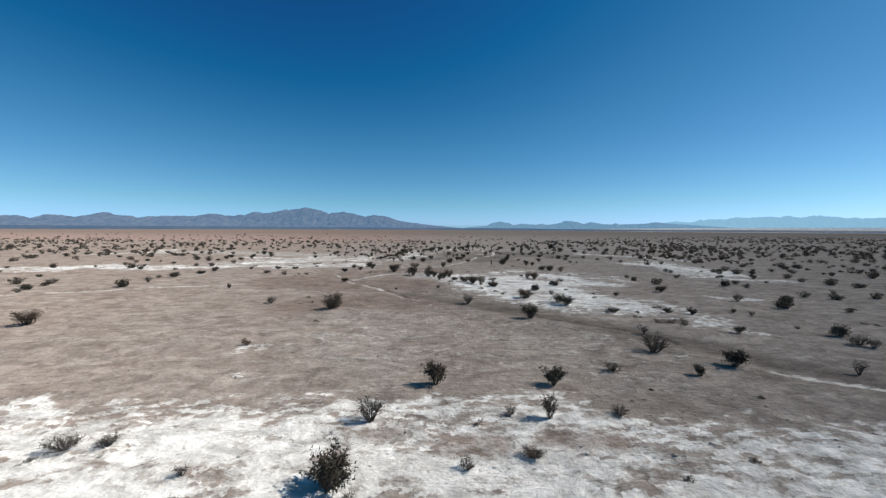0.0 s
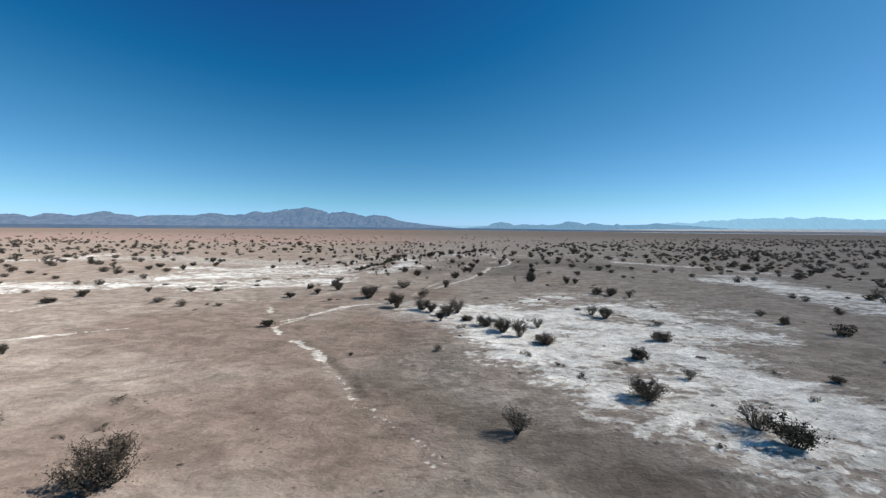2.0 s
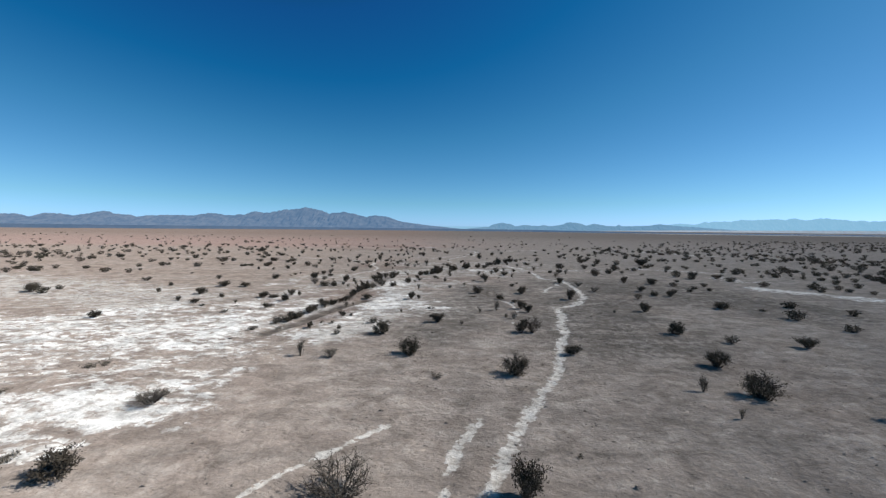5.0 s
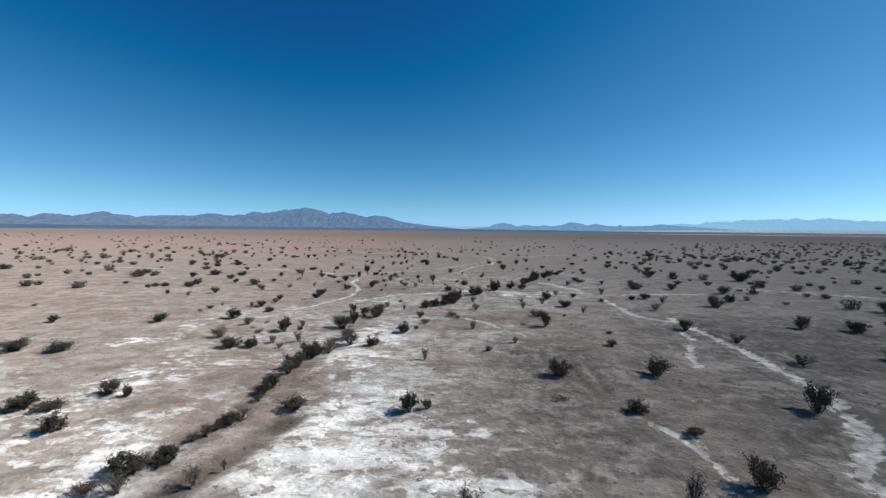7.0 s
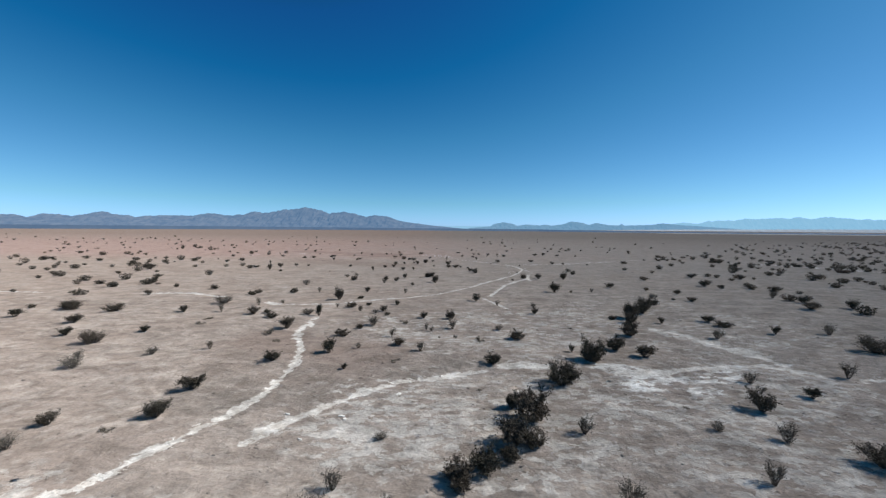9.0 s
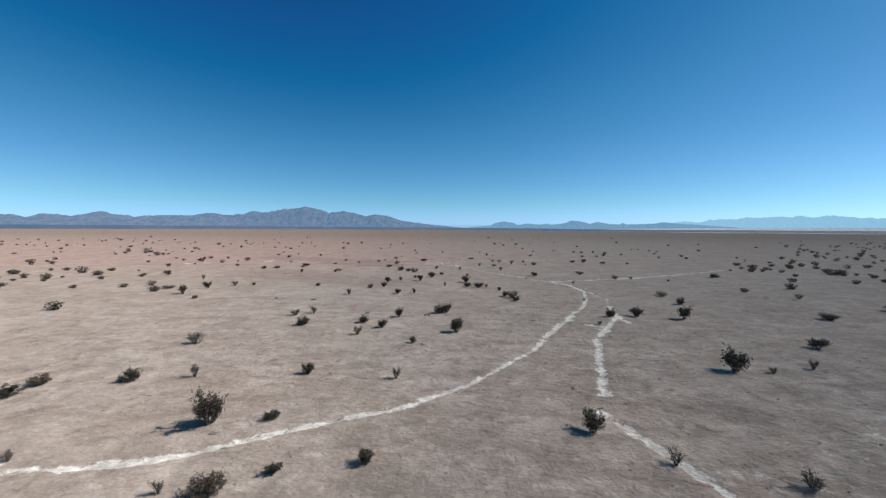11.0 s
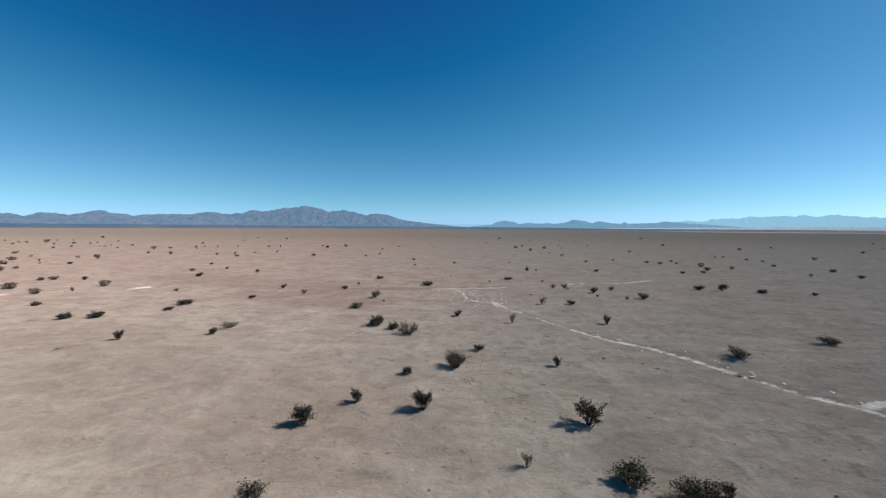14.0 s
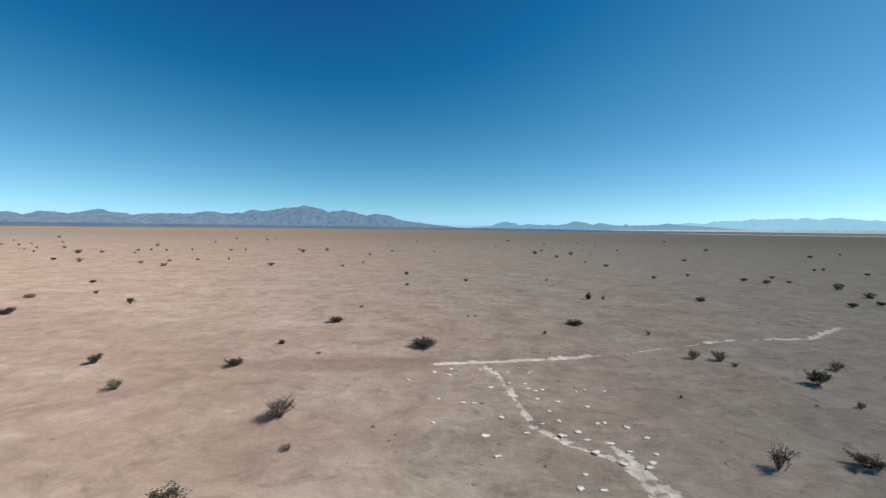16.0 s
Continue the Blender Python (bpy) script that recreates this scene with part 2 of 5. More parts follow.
STRAW = plant_material("dry_straw", ((0.120, 0.105, 0.085), (0.230, 0.205, 0.170), (0.095, 0.085, 0.070)))


# ---- meshes ----
def part(name, mesh, material, parent, label=""):
    ob = new(name, mesh)
    if not mesh.materials:
        mesh.materials.append(material)
    ob.parent = parent
    return tagged(ob, label)


def mesh_of(name, verts, faces, smooth=False):
    me = bpy.data.meshes.new(name)
    me.from_pydata(verts, [], faces)
    if smooth:
        me.shade_smooth()
    me.update()
    return me


# ---- ground: one sheet, finest along the flight, with its stains and painted shade as fields ----
def lines(low, high, step, far_low, far_high, growth):
    inner = list(np.arange(low, high + step / 2, step))
    out, s, v = [], step, inner[-1]
    while v < far_high:
        s *= growth
        v += s
        out.append(min(v, far_high))
    back, s, v = [], step, inner[0]
    while v > far_low:
        s *= growth
        v -= s
        back.append(max(v, far_low))
    return np.array(back[::-1] + inner + out)


STROKES = []


def stroke(field, radius, points, strength=1.0):
    """One stain or strip of painted shade on the ground: a line of places in metres with a half width."""
    STROKES.append((field, radius, points, strength))


def distance_to(points, gx, gy):
    best = np.full(gx.shape, 1e9)
    pts = points if len(points) > 1 else points * 2
    for (ax, ay), (bx, by) in zip(pts[:-1], pts[1:]):
        dx, dy = bx - ax, by - ay
        k = np.clip(((gx - ax) * dx + (gy - ay) * dy) / max(dx * dx + dy * dy, 1e-9), 0, 1)
        best = np.minimum(best, np.hypot(gx - ax - k * dx, gy - ay - k * dy))
    return best


def field_at(name, gx, gy):
    trail = name == "track"
    total = np.full(gx.shape, -1.5 if trail else 0.0)
    for kind, radius, points, strength in STROKES:
        if kind != name:
            continue
        reach = radius * (3.5 if trail else 2.0)
        xs, ys = [p[0] for p in points], [p[1] for p in points]
        m = (gx > min(xs) - reach) & (gx < max(xs) + reach) & (gy > min(ys) - reach) & (gy < max(ys) + reach)
        if m.any():
            d = distance_to(points, gx[m], gy[m]) / radius
            total[m] = np.maximum(total[m], np.maximum(1.1 * strength - 0.75 * d, -1.5) if trail else strength * np.clip(1.02 - 0.62 * d, 0, 0.68))
    return total


stroke("salt", 2.6, [(-10.8, 11), (-5.7, 11.5), (-2.9, 11.8), (-0.2, 11.8), (2.2, 12.1), (4.1, 11.8), (6.2, 11.4), (8.3, 11.1), (10.9, 10.7), (14.4, 10.7), (17.6, 10.5)], 1.25)
stroke("salt", 2.2, [(-7.3, 8.8), (-3.3, 9), (0, 9.2), (3.5, 9.4), (7, 9.2), (10.4, 9.1), (13.7, 8.9)], 1.25)
stroke("salt", 1.2, [(0.4, 13.7), (2.6, 13.9), (4.8, 13.7), (6.6, 13.9), (8.6, 14.3), (9.3, 13.5), (11.2, 12.3), (15.6, 11.9)])
stroke("salt", 1.0, [(-11.6, 13.7), (-9.8, 14.1), (-8.3, 13.4)])
stroke("salt", 1.6, [(1.9, 47.8), (5, 47.1), (7.1, 45.7), (9.8, 46.5)], 1.25)
stroke("salt", 3.0, [(10.6, 45.1), (13.6, 43.9), (14.4, 40.7), (15.8, 37.7), (16.8, 34.7), (17.8, 32.7), (18.9, 31.8)], 1.25)
stroke("salt", 2.2, [(8.4, 41.5), (10, 38.9), (11.4, 35.3), (13, 33.6), (13.7, 32.6), (15.4, 31.5)], 1.25)
stroke("salt", 1.7, [(2.8, 49.3), (4.8, 50.4), (7.6, 50.4), (10.1, 49.2)], 1.5)
stroke("salt", 3.2, [(7.3, 46.6), (9.8, 45.8), (12.1, 45.2), (14.8, 44.3), (15.8, 43.5)], 1.5)
stroke("salt", 1.7, [(7, 43.6), (7.6, 42.5), (9.3, 42.1)], 1.5)
stroke("salt", 0.55, [(1.8, 49.6), (2.9, 47.9)], 1.5)
stroke("pale", 1.2, [(5.1, 45.8), (6.2, 44.1), (6.8, 42.5)])
stroke("salt", 4.01, [(15.7, 55.2), (17.8, 51.5), (21.9, 51.6), (23.5, 50.2), (23.7, 47.9)], 0.5)
stroke("salt", 2.0, [(11.9, 48.1), (17.8, 51.5), (19.2, 48.8)], 1.5)
stroke("pale", 5.0, [(-61, 89.3), (-50.4, 94.6), (-33.3, 88.5), (-19.4, 83.6)])
stroke("pale", 4.0, [(-30.8, 64.5), (-25.9, 68.2), (-21.1, 71.2), (-18.9, 78.7)])
stroke("salt", 3.21, [(-26.5, 67.6), (-19.4, 69.8), (-13.2, 74.8), (-4.8, 81.8), (-1.8, 84.2)], 1.0)
stroke("salt", 2.01, [(-39.3, 59.2), (-34.4, 57.7), (-29.4, 60.5), (-19.8, 61.9), (-7.5, 65.3)], 1.05)
stroke("salt", 2.6, [(-29.3, 71.8), (-25.5, 73.1), (-22.9, 77), (-16.6, 78.8), (-9.9, 83.8)], 0.62)
stroke("salt", 2.6, [(-21, 62.2), (-17.3, 62.8), (-14.6, 64.4), (-12.3, 66.9), (-8.9, 68.5), (-6.8, 74.2)], 0.62)
stroke("salt", 1.5, [(-15.5, 59.8), (-14, 61.2), (-12.5, 63.3), (-10.6, 64.4)], 0.62)
stroke("pale", 1.4, [(-1.7, 52.8), (-1.9, 54), (-0.4, 53.1)])
stroke("pale", 1.4, [(0.3, 52.5), (2.2, 52.7), (3.5, 52.5)])
stroke("salt", 2.6, [(-15.2, 78.4), (-13.1, 79.3), (-12.1, 80.9), (-11.3, 83), (-10, 85.1), (-8.6, 87.8)], 0.66)
stroke("salt", 2.4, [(-11.7, 76.4), (-9.3, 76.7), (-9.5, 78.5), (-8, 79.9)], 0.66)
stroke("pale", 1.81, [(-4.1, 74.3), (-3.1, 75.5), (-2.4, 76.9), (-2, 78.7), (-1.6, 81.2), (-1, 85), (-0.4, 88.8)], 1.25)
stroke("pale", 1.0, [(-1.4, 77.2), (-0.7, 78.7), (0.3, 80.7), (1.9, 82)], 0.8)
stroke("pale", 1.3, [(-11.3, 92.1), (-8, 95.1), (-5.3, 98.9), (-2.7, 101.9)], 0.8)
stroke("pale", 2.8, [(-2.8, 81.6), (-2.3, 83.4), (-1.3, 84.6), (0.2, 83.4), (1.4, 82)], 0.62)
stroke("pale", 1.0, [(-2.8, 89.2), (-1.1, 91.5), (1, 94.4)], 0.8)
stroke("salt", 1.4, [(-12.2, 84.4), (-11.9, 86.7), (-10.8, 89.6), (-7.8, 90.4)], 0.66)
stroke("salt", 0.7, [(-16, 93.2), (-14.1, 93.9), (-14.7, 97.7)], 0.66)
stroke("salt", 0.8, [(0, 81.8), (1.7, 82.2), (2.5, 82)], 0.66)
stroke("pale", 2.6, [(-7.4, 95), (-5.1, 95.2), (-3.8, 97.2), (-2.7, 98.7), (-0.3, 98)], 0.82)
stroke("pale", 2.0, [(-13.1, 99.9), (-10.5, 101.3), (-8, 100.5)], 0.82)
stroke("pale", 3.0, [(-4.6, 94.2), (-1.8, 94.6), (1.7, 94.9), (4.7, 99.8), (8.6, 103.6)], 0.82)
stroke("pale", 3.2, [(-2.1, 106.6), (0.8, 107.2), (0.8, 105.2), (4.8, 107.9), (8.1, 107.6), (12.5, 109.6)], 0.82)
stroke("pale", 4.0, [(-2.9, 117.1), (0.4, 118.3), (4.6, 119.9), (9.2, 120.9), (7.3, 117.2), (2.7, 115.8)], 0.6)
stroke("pale", 4.0, [(-24.6, 147.3), (-15, 145.2), (-8.1, 143.5), (-3.7, 141.7), (-0.2, 140.3)], 0.18)
stroke("pale", 3.0, [(-7.1, 137.9), (-3, 138.6), (-0.1, 138.6)], 0.18)
stroke("pale", 3.0, [(-15.9, 162), (-10.4, 161.2), (-5.8, 160.6), (-2.5, 159.3)], 0.18)
stroke("salt", 2.6, [(38.7, 68.1), (41.3, 63.4), (42.9, 57.9), (42.6, 52.9)], 1.3)
stroke("salt", 2.4, [(44.3, 72.7), (43, 63.6), (42.8, 58.6), (42.5, 54.1), (43.1, 51.4)], 0.8)
stroke("salt", 1.4, [(37.4, 93.7), (42.4, 88.2), (49.3, 83.3), (51.4, 74.4)])
stroke("salt", 0.9, [(14.4, 56.1), (15.2, 55.9), (15.7, 55.5)], 0.62)
stroke("salt", 1.0, [(11.5, 54.3), (11.7, 53.5), (11.6, 52.6)], 0.62)
stroke("salt", 0.7, [(19.1, 62.7), (20.8, 62.8)], 0.62)
stroke("salt", 0.8, [(8, 53.2), (8.6, 53), (9.5, 52.6)], 0.62)
stroke("salt", 0.6, [(11.3, 53.6), (13, 54.1)], 1.45)
stroke("salt", 0.6, [(14.2, 55.7), (15.5, 55.5)], 1.45)
stroke("salt", 2.5, [(-56.7, 56.4), (-49.3, 54.5), (-48.8, 60.9), (-36.7, 57.4)])
stroke("salt", 3.0, [(-27.4, 67.1), (-20.1, 70.9), (-10.6, 74), (-5.1, 81.5)])
stroke("salt", 3.0, [(42.4, 71.4), (40.6, 61.5), (39.4, 51)])
stroke("salt", 1.5, [(39.8, 103.1), (39.4, 100.2), (42.1, 99.1)], 0.66)
stroke("salt", 0.26, [(-5.7, 21), (-4.5, 21)])
stroke("salt", 0.2, [(-4.4, 17.2), (-3.9, 17.2)])
stroke("salt", 0.45, [(-5.4, 20.5), (-5.1, 20.8), (-4.7, 20.9)])
stroke("salt", 1.0, [(59.1, 164.9), (64.7, 157), (67.2, 151.2), (72.2, 148.1)])
stroke("salt", 0.9, [(33.7, 114.2), (38.8, 111.6), (44.3, 108.9)], 0.66)
stroke("track", 0.34, [(-23.5, 40), (-20.4, 41.2), (-18.6, 42.1), (-16.9, 43)])
stroke("track", 0.3, [(-16.9, 43), (-14.6, 44.2)], 0.64)
stroke("track", 0.35, [(-34, 35), (-29, 37.6), (-23, 40.2)])
stroke("track", 0.34, [(-8.7, 50.4), (-8, 48.7)])
stroke("track", 0.2, [(-7.1, 46.5), (-6.6, 45.8)])
stroke("track", 0.22, [(-6, 44.7), (-5, 43.1)])
stroke("track", 0.27, [(-3.7, 41.9), (-2.2, 40.5), (-1.3, 39.1)])
stroke("track", 0.23, [(-1.2, 38.9), (0.5, 36.1), (1.5, 33.8), (2.8, 32.5), (4, 31.1), (4.9, 29.8)], 0.6)
stroke("track", 0.26, [(-5.9, 45.6), (-4.6, 48.3), (-2.9, 50.5)], 0.8)
stroke("track", 0.21, [(0.6, 35.6), (2.5, 33.3), (3.9, 31.9), (4.6, 30.9)], 0.57)
stroke("track", 0.32, [(-3.8, 49.8), (-3.3, 50.6)])
stroke("track", 0.22, [(-6.2, 46.5), (-5.5, 47.2), (-4.6, 48.3), (-3.9, 49.6), (-3.3, 50.5), (-2.2, 51.7), (-0.4, 52.2)])
stroke("track", 0.24, [(1.6, 56), (1.9, 57.7), (2.4, 59.4)], 0.62)
stroke("track", 0.24, [(2.5, 59.8), (2.8, 60.8)], 0.9)
stroke("track", 0.26, [(2.9, 61.6), (3.3, 63), (3.9, 64.2)])
stroke("track", 0.3, [(3.7, 60.4), (5.3, 64.1), (7.8, 68.5), (9.6, 73.9)])
stroke("track", 0.21, [(-7.7, 55.9), (-6.2, 56.8), (-4.8, 57.8), (-2.9, 59.5), (-1.1, 61.7), (1.1, 64)], 0.8)
stroke("track", 0.42, [(10, 74.3), (10.2, 75.4), (10.4, 76.8), (11.3, 79.2), (11.9, 82.5), (14.4, 84.8), (15.9, 87.6), (16.6, 91), (17.3, 96.5), (17.4, 100.3)])
stroke("track", 0.35, [(-27, 88.9), (-24.2, 89.8), (-21, 91.9)])
stroke("track", 0.3, [(16.0, 96.7), (15.6, 95.0)])
stroke("track", 0.3, [(14.6, 93.7), (13.5, 91.9), (13.0, 90.5)])
stroke("track", 0.2, [(10.6, 88.4), (10.3, 86.6)], 0.6)
stroke("track", 0.22, [(7.8, 85.5), (8.5, 83.8), (8.5, 82.3)])
stroke("track", 0.42, [(15.7, 108.1), (15.5, 104.2), (15.3, 101.1), (16.1, 99.8), (16.9, 99.4)])
stroke("track", 0.22, [(2.8, 99.5), (4.1, 98.1), (5.2, 96.6), (6.1, 95.4)])
stroke("track", 0.35, [(16.9, 109.9), (23, 110.7), (27.3, 111.3)])
stroke("track", 0.3, [(-51, 129.9), (-37.6, 129.4)])
stroke("track", 0.26, [(-8.1, 105.5), (-7.6, 106.5), (-7.3, 108.2), (-7.3, 111.4), (-7.9, 113.6), (-9.2, 116.7), (-9.3, 120.3)])
stroke("track", 0.32, [(-10.2, 101.8), (-9.8, 102.6), (-9.1, 103), (-8.7, 103.9), (-8.2, 105.2)])
stroke("track", 0.34, [(-6.3, 104.8), (-5.7, 106), (-4.5, 107.4), (-3.4, 108.5), (-2, 109.6), (-0.4, 110.2), (1.1, 110.8)])
stroke("track", 0.48, [(2.2, 111.3), (4.1, 111.3)])
stroke("track", 0.45, [(6.7, 110.6), (8.2, 110.6), (11, 111.2), (14.3, 111.6), (15.7, 110.3)])
stroke("track", 0.42, [(12.6, 117.9), (14.2, 115), (15.2, 112.8), (15.2, 111.6)])
stroke("track", 0.2, [(-14.3, 124.4), (-11.8, 124.6), (-9.9, 125), (-7, 126.5), (-3.6, 128.1), (-1.1, 130.4), (2.3, 134.4), (5.3, 140.1)])
stroke("track", 0.26, [(9.7, 141.6), (6.3, 136.5), (3.7, 129.2)])
stroke("track", 0.35, [(-28.1, 129.5), (-23.6, 129.4), (-19.8, 127.7)])
stroke("track", 0.45, [(-14.8, 125.2), (-13.9, 124.5)])
stroke("track", 0.22, [(-9.3, 119.5), (-8.8, 117.9)])
stroke("track", 0.4, [(-9, 116.2), (-8.9, 115.6)])
stroke("track", 0.22, [(3, 128), (4.5, 123.4)])
stroke("track", 0.22, [(10.7, 157.8), (11.3, 156.7), (11.6, 153.1), (10.3, 149), (8.9, 145.6), (7.4, 143.3), (6.2, 141.1), (5, 139.2), (4, 137.4)])
stroke("track", 0.28, [(7.6, 143.8), (6.3, 141.3), (6.4, 140.8)])
stroke("track", 0.24, [(10, 159.5), (12.7, 160.4), (17.6, 162), (25.8, 165.1), (33.6, 169.6), (40.1, 173.2)])
stroke("track", 0.24, [(11, 156.8), (11.5, 153.7), (11.9, 152.4), (12.2, 149), (11.4, 147.1), (10.9, 145.6)], 0.7)
stroke("damp_shade", 0.7, [(0.3, 157.7), (0.4, 156), (0.5, 153.6), (1, 152)], 0.62)
stroke("damp_shade", 0.6, [(2, 154.2), (1.9, 152.2)], 0.55)
stroke("damp_shade", 0.6, [(-4.1, 100.7), (-4.6, 96.6), (-4.7, 92.7), (-5.2, 89.5), (-5.9, 84.9), (-6.2, 82.1), (-6.8, 80.1), (-7.4, 78.7), (-8, 77.2), (-8.4, 76)], 0.85)
stroke("red", 0.9, [(-4.2, 88), (-4.7, 85.3), (-5, 82.1), (-5.5, 80.1), (-6, 78.6), (-6.4, 76.8)], 1.1)
stroke("salt", 1.3, [(-3.4, 89), (-2.3, 85.4), (-2.7, 80.8), (-3, 78.4), (-3.4, 76.9)], 0.6)
stroke("track", 0.2, [(-6.3, 50.1), (-6.4, 51.5), (-6.3, 53.1), (-5.5, 54.2)], 0.66)
stroke("track", 0.2, [(-9.8, 54.1), (-8.7, 55), (-7.6, 55.8)], 0.75)
stroke("track", 0.25, [(8.7, 84.3), (8.6, 82.5), (8.3, 80.2), (7.7, 78.6), (7.4, 77.2)], 0.64)
stroke("track", 0.2, [(-26.7, 45.4), (-26.2, 48.5), (-25.7, 53)], 0.75)
stroke("track", 0.22, [(-19.1, 54.2), (-13.6, 53.5), (-10.6, 53.1)], 0.7)
stroke("track", 0.2, [(3.9, 185.6), (5.6, 186.3), (8.6, 187.4)], 0.66)
stroke("salt", 2.0, [(8.2, 40.6), (9.9, 41.1), (12.4, 42.3), (15.9, 43.9), (20, 46)], 1.4)
stroke("salt", 1.5, [(10.2, 40.4), (12.4, 40.9), (14.6, 41.4), (16.7, 42.3)], 1.4)
stroke("salt", 1.6, [(41.9, 69.8), (41.3, 63.4), (43.7, 60.6), (45.2, 56.6)], 1.2)
stroke("salt", 1.2, [(39.7, 57.2), (39.2, 51.2), (40.8, 48.5), (45, 46.9)], 1.1)
stroke("salt", 2.2, [(8.9, 44.6), (11.2, 43.4), (13.6, 42.2), (15.2, 40.6), (16.8, 39.0)], 1.5)
stroke("salt", 1.8, [(14.6, 45.4), (17.4, 45.2), (20.2, 45.0), (22.4, 43.8)], 1.4)
stroke("salt", 0.8, [(29.1, 35.7), (31.6, 34.7)])
stroke("salt", 1.1, [(22.2, 33), (22.6, 30.3), (22.8, 28.4), (22.7, 26.8)], 0.9)
stroke("salt", 2.6, [(-50, 57.4), (-48.2, 60.5), (-40.2, 58.2), (-36.5, 59.3)], 1.2)
stroke("salt", 1.8, [(-33.9, 78.1), (-25, 75.6), (-18.1, 80.6)])
stroke("salt", 1.2, [(-19.7, 58.2), (-14.5, 60.6), (-9.1, 62.2)], 0.9)
stroke("salt", 2.2, [(-69.1, 84.9), (-62.7, 90.1), (-66.3, 104)], 0.9)
stroke("track", 0.16, [(2.8, 99.7), (3.2, 99.1), (3.7, 98.6), (4.1, 98.2), (4.5, 97.7)], 1.2)
stroke("red", 1.9, [(1.4, 97.4), (2.9, 98.2), (4.8, 99.5), (8.1, 100.8)], 1.0)
stroke("dim", 3.5, [(-8, 113), (-5, 117), (-3, 122)], 0.35)
stroke("pale", 0.3, [(-1.7, 39.5), (-0.5, 37.5), (0.5, 35.9), (1.1, 34.8)])
stroke("damp_shade", 0.2, [(-1.2, 39.3), (0.1, 37.5), (0.9, 36.1), (1.4, 35.0)], 1.2)
stroke("salt", 0.75, [(6.9, 110.7), (8.1, 110.5), (8.8, 110.0), (10.0, 109.9), (11.6, 110.2)], 0.95)
stroke("salt", 0.6, [(6.8, 108.7), (8.5, 109.1), (9.6, 108.7)], 0.9)
stroke("pale", 0.8, [(12.6, 117.5), (13.6, 115.9), (14.6, 114.4), (15.2, 113.4)], 1.2)
stroke("pale", 5.0, [(6, 114), (12, 113), (18, 118)], 0.4)
stroke("pale", 4.0, [(5, 119), (9, 122), (16, 125)], 0.4)
stroke("dim", 2.2, [(-8, 108), (-4, 110), (-1, 112.5)], 0.5)
stroke("red", 2.5, [(-10, 115), (-7, 113.5), (-4.5, 113)], 0.9)
stroke("red", 1.4, [(-8.9, 86.8), (-8.0, 88.0), (-7.2, 89.0)], 1.2)
stroke("salt", 1.4, [(-3.5, 90.4), (-3, 93), (-2.6, 95.5)], 0.85)
stroke("damp_shade", 0.2, [(7.2, 90.6), (7.0, 88.8), (7.0, 87.6), (7.0, 87.0)], 0.95)
stroke("damp_shade", 0.18, [(7.9, 90.8), (7.7, 88.9), (7.4, 87.3)], 0.9)
stroke("salt", 0.3, [(-45.8, 178.7), (-41.9, 176.8)], 1.1)
stroke("salt", 0.3, [(-41.6, 178.9), (-41.0, 180.0)], 1.1)
stroke("salt", 0.45, [(-33.3, 182.5), (-33.0, 183.8)], 1.1)
stroke("red", 0.6, [(-18.3, 178.6), (-16.6, 179.6), (-15.7, 180.7), (-15, 182.1)], 1.3)
stroke("salt", 1.6, [(-4.5, 92.7), (-3.5, 93.9), (-2.4, 96.2)], 0.66)
stroke("pale", 2.4, [(-3.5, 92.5), (-2.3, 94.2), (-1.0, 96.6), (0.6, 98.1)], 1.15)
stroke("dim", 3.0, [(2, 75.5), (4.5, 80), (5, 86), (6.5, 92)], 0.85)
stroke("red", 3.5, [(-9, 50), (-5, 52.5), (-1, 55.5), (3, 57.5)], 0.9)
stroke("track", 0.26, [(10.8, 145.4), (10.2, 143.1), (9.9, 141.1), (9.9, 140.1)])
stroke("track", 0.28, [(6.9, 139.5), (7.2, 139.2)])
stroke("track", 0.35, [(7.8, 138.7), (6.9, 137.4)])
stroke("track", 0.21, [(-0.3, 177.8), (0.3, 175.4), (0.8, 174)], 0.8)
stroke("track", 0.21, [(0.9, 174.2), (2.1, 172.1), (3.4, 169.1)], 0.74)
stroke("track", 0.21, [(3.4, 169.1), (4.8, 167.1), (6.3, 165.9), (7.4, 163.5), (8.4, 161.6), (9.1, 160.4), (10, 159.5), (10.4, 158), (11, 156.8)], 1.0)
stroke("track", 0.22, [(-41, 180.3), (-32.9, 181.8)])
stroke("track", 0.215, [(-3.2, 183.8), (-2.6, 182), (-2.4, 180), (-2.2, 178.6), (-1.5, 177.8), (-0.6, 177.1), (-0.2, 176.3), (-0.2, 175.5)], 0.82)
stroke("track", 0.24, [(-5.2, 183.8), (-2, 184.3), (2.4, 185.3)])
stroke("track", 0.22, [(9.1, 187.6), (10.9, 188.1)])
stroke("track", 0.22, [(12.2, 188.2), (15.4, 188.5), (19.8, 191.2)])
stroke("track", 0.3, [(18.8, 17.8), (19.9, 17), (21.6, 16.1), (22.7, 15.5)])
stroke("dim", 5.0, [(15.6, 85.5), (14, 80), (13.3, 76.3), (13.3, 74.4)])
stroke("dim", 6.0, [(18.7, 94.5), (25.5, 93.9), (28, 88.1), (30, 84.3)])
stroke("dim", 2.6, [(11, 91), (6.7, 85.5), (5.6, 81.7)], 0.65)
stroke("dim", 5.0, [(9.1, 150), (7.8, 143.8), (7.4, 140.4), (8.9, 139.2)], 0.22)
stroke("dim", 6.0, [(9.1, 160.4), (18.5, 157.5), (22.9, 151.4), (23.5, 146.7)], 0.28)
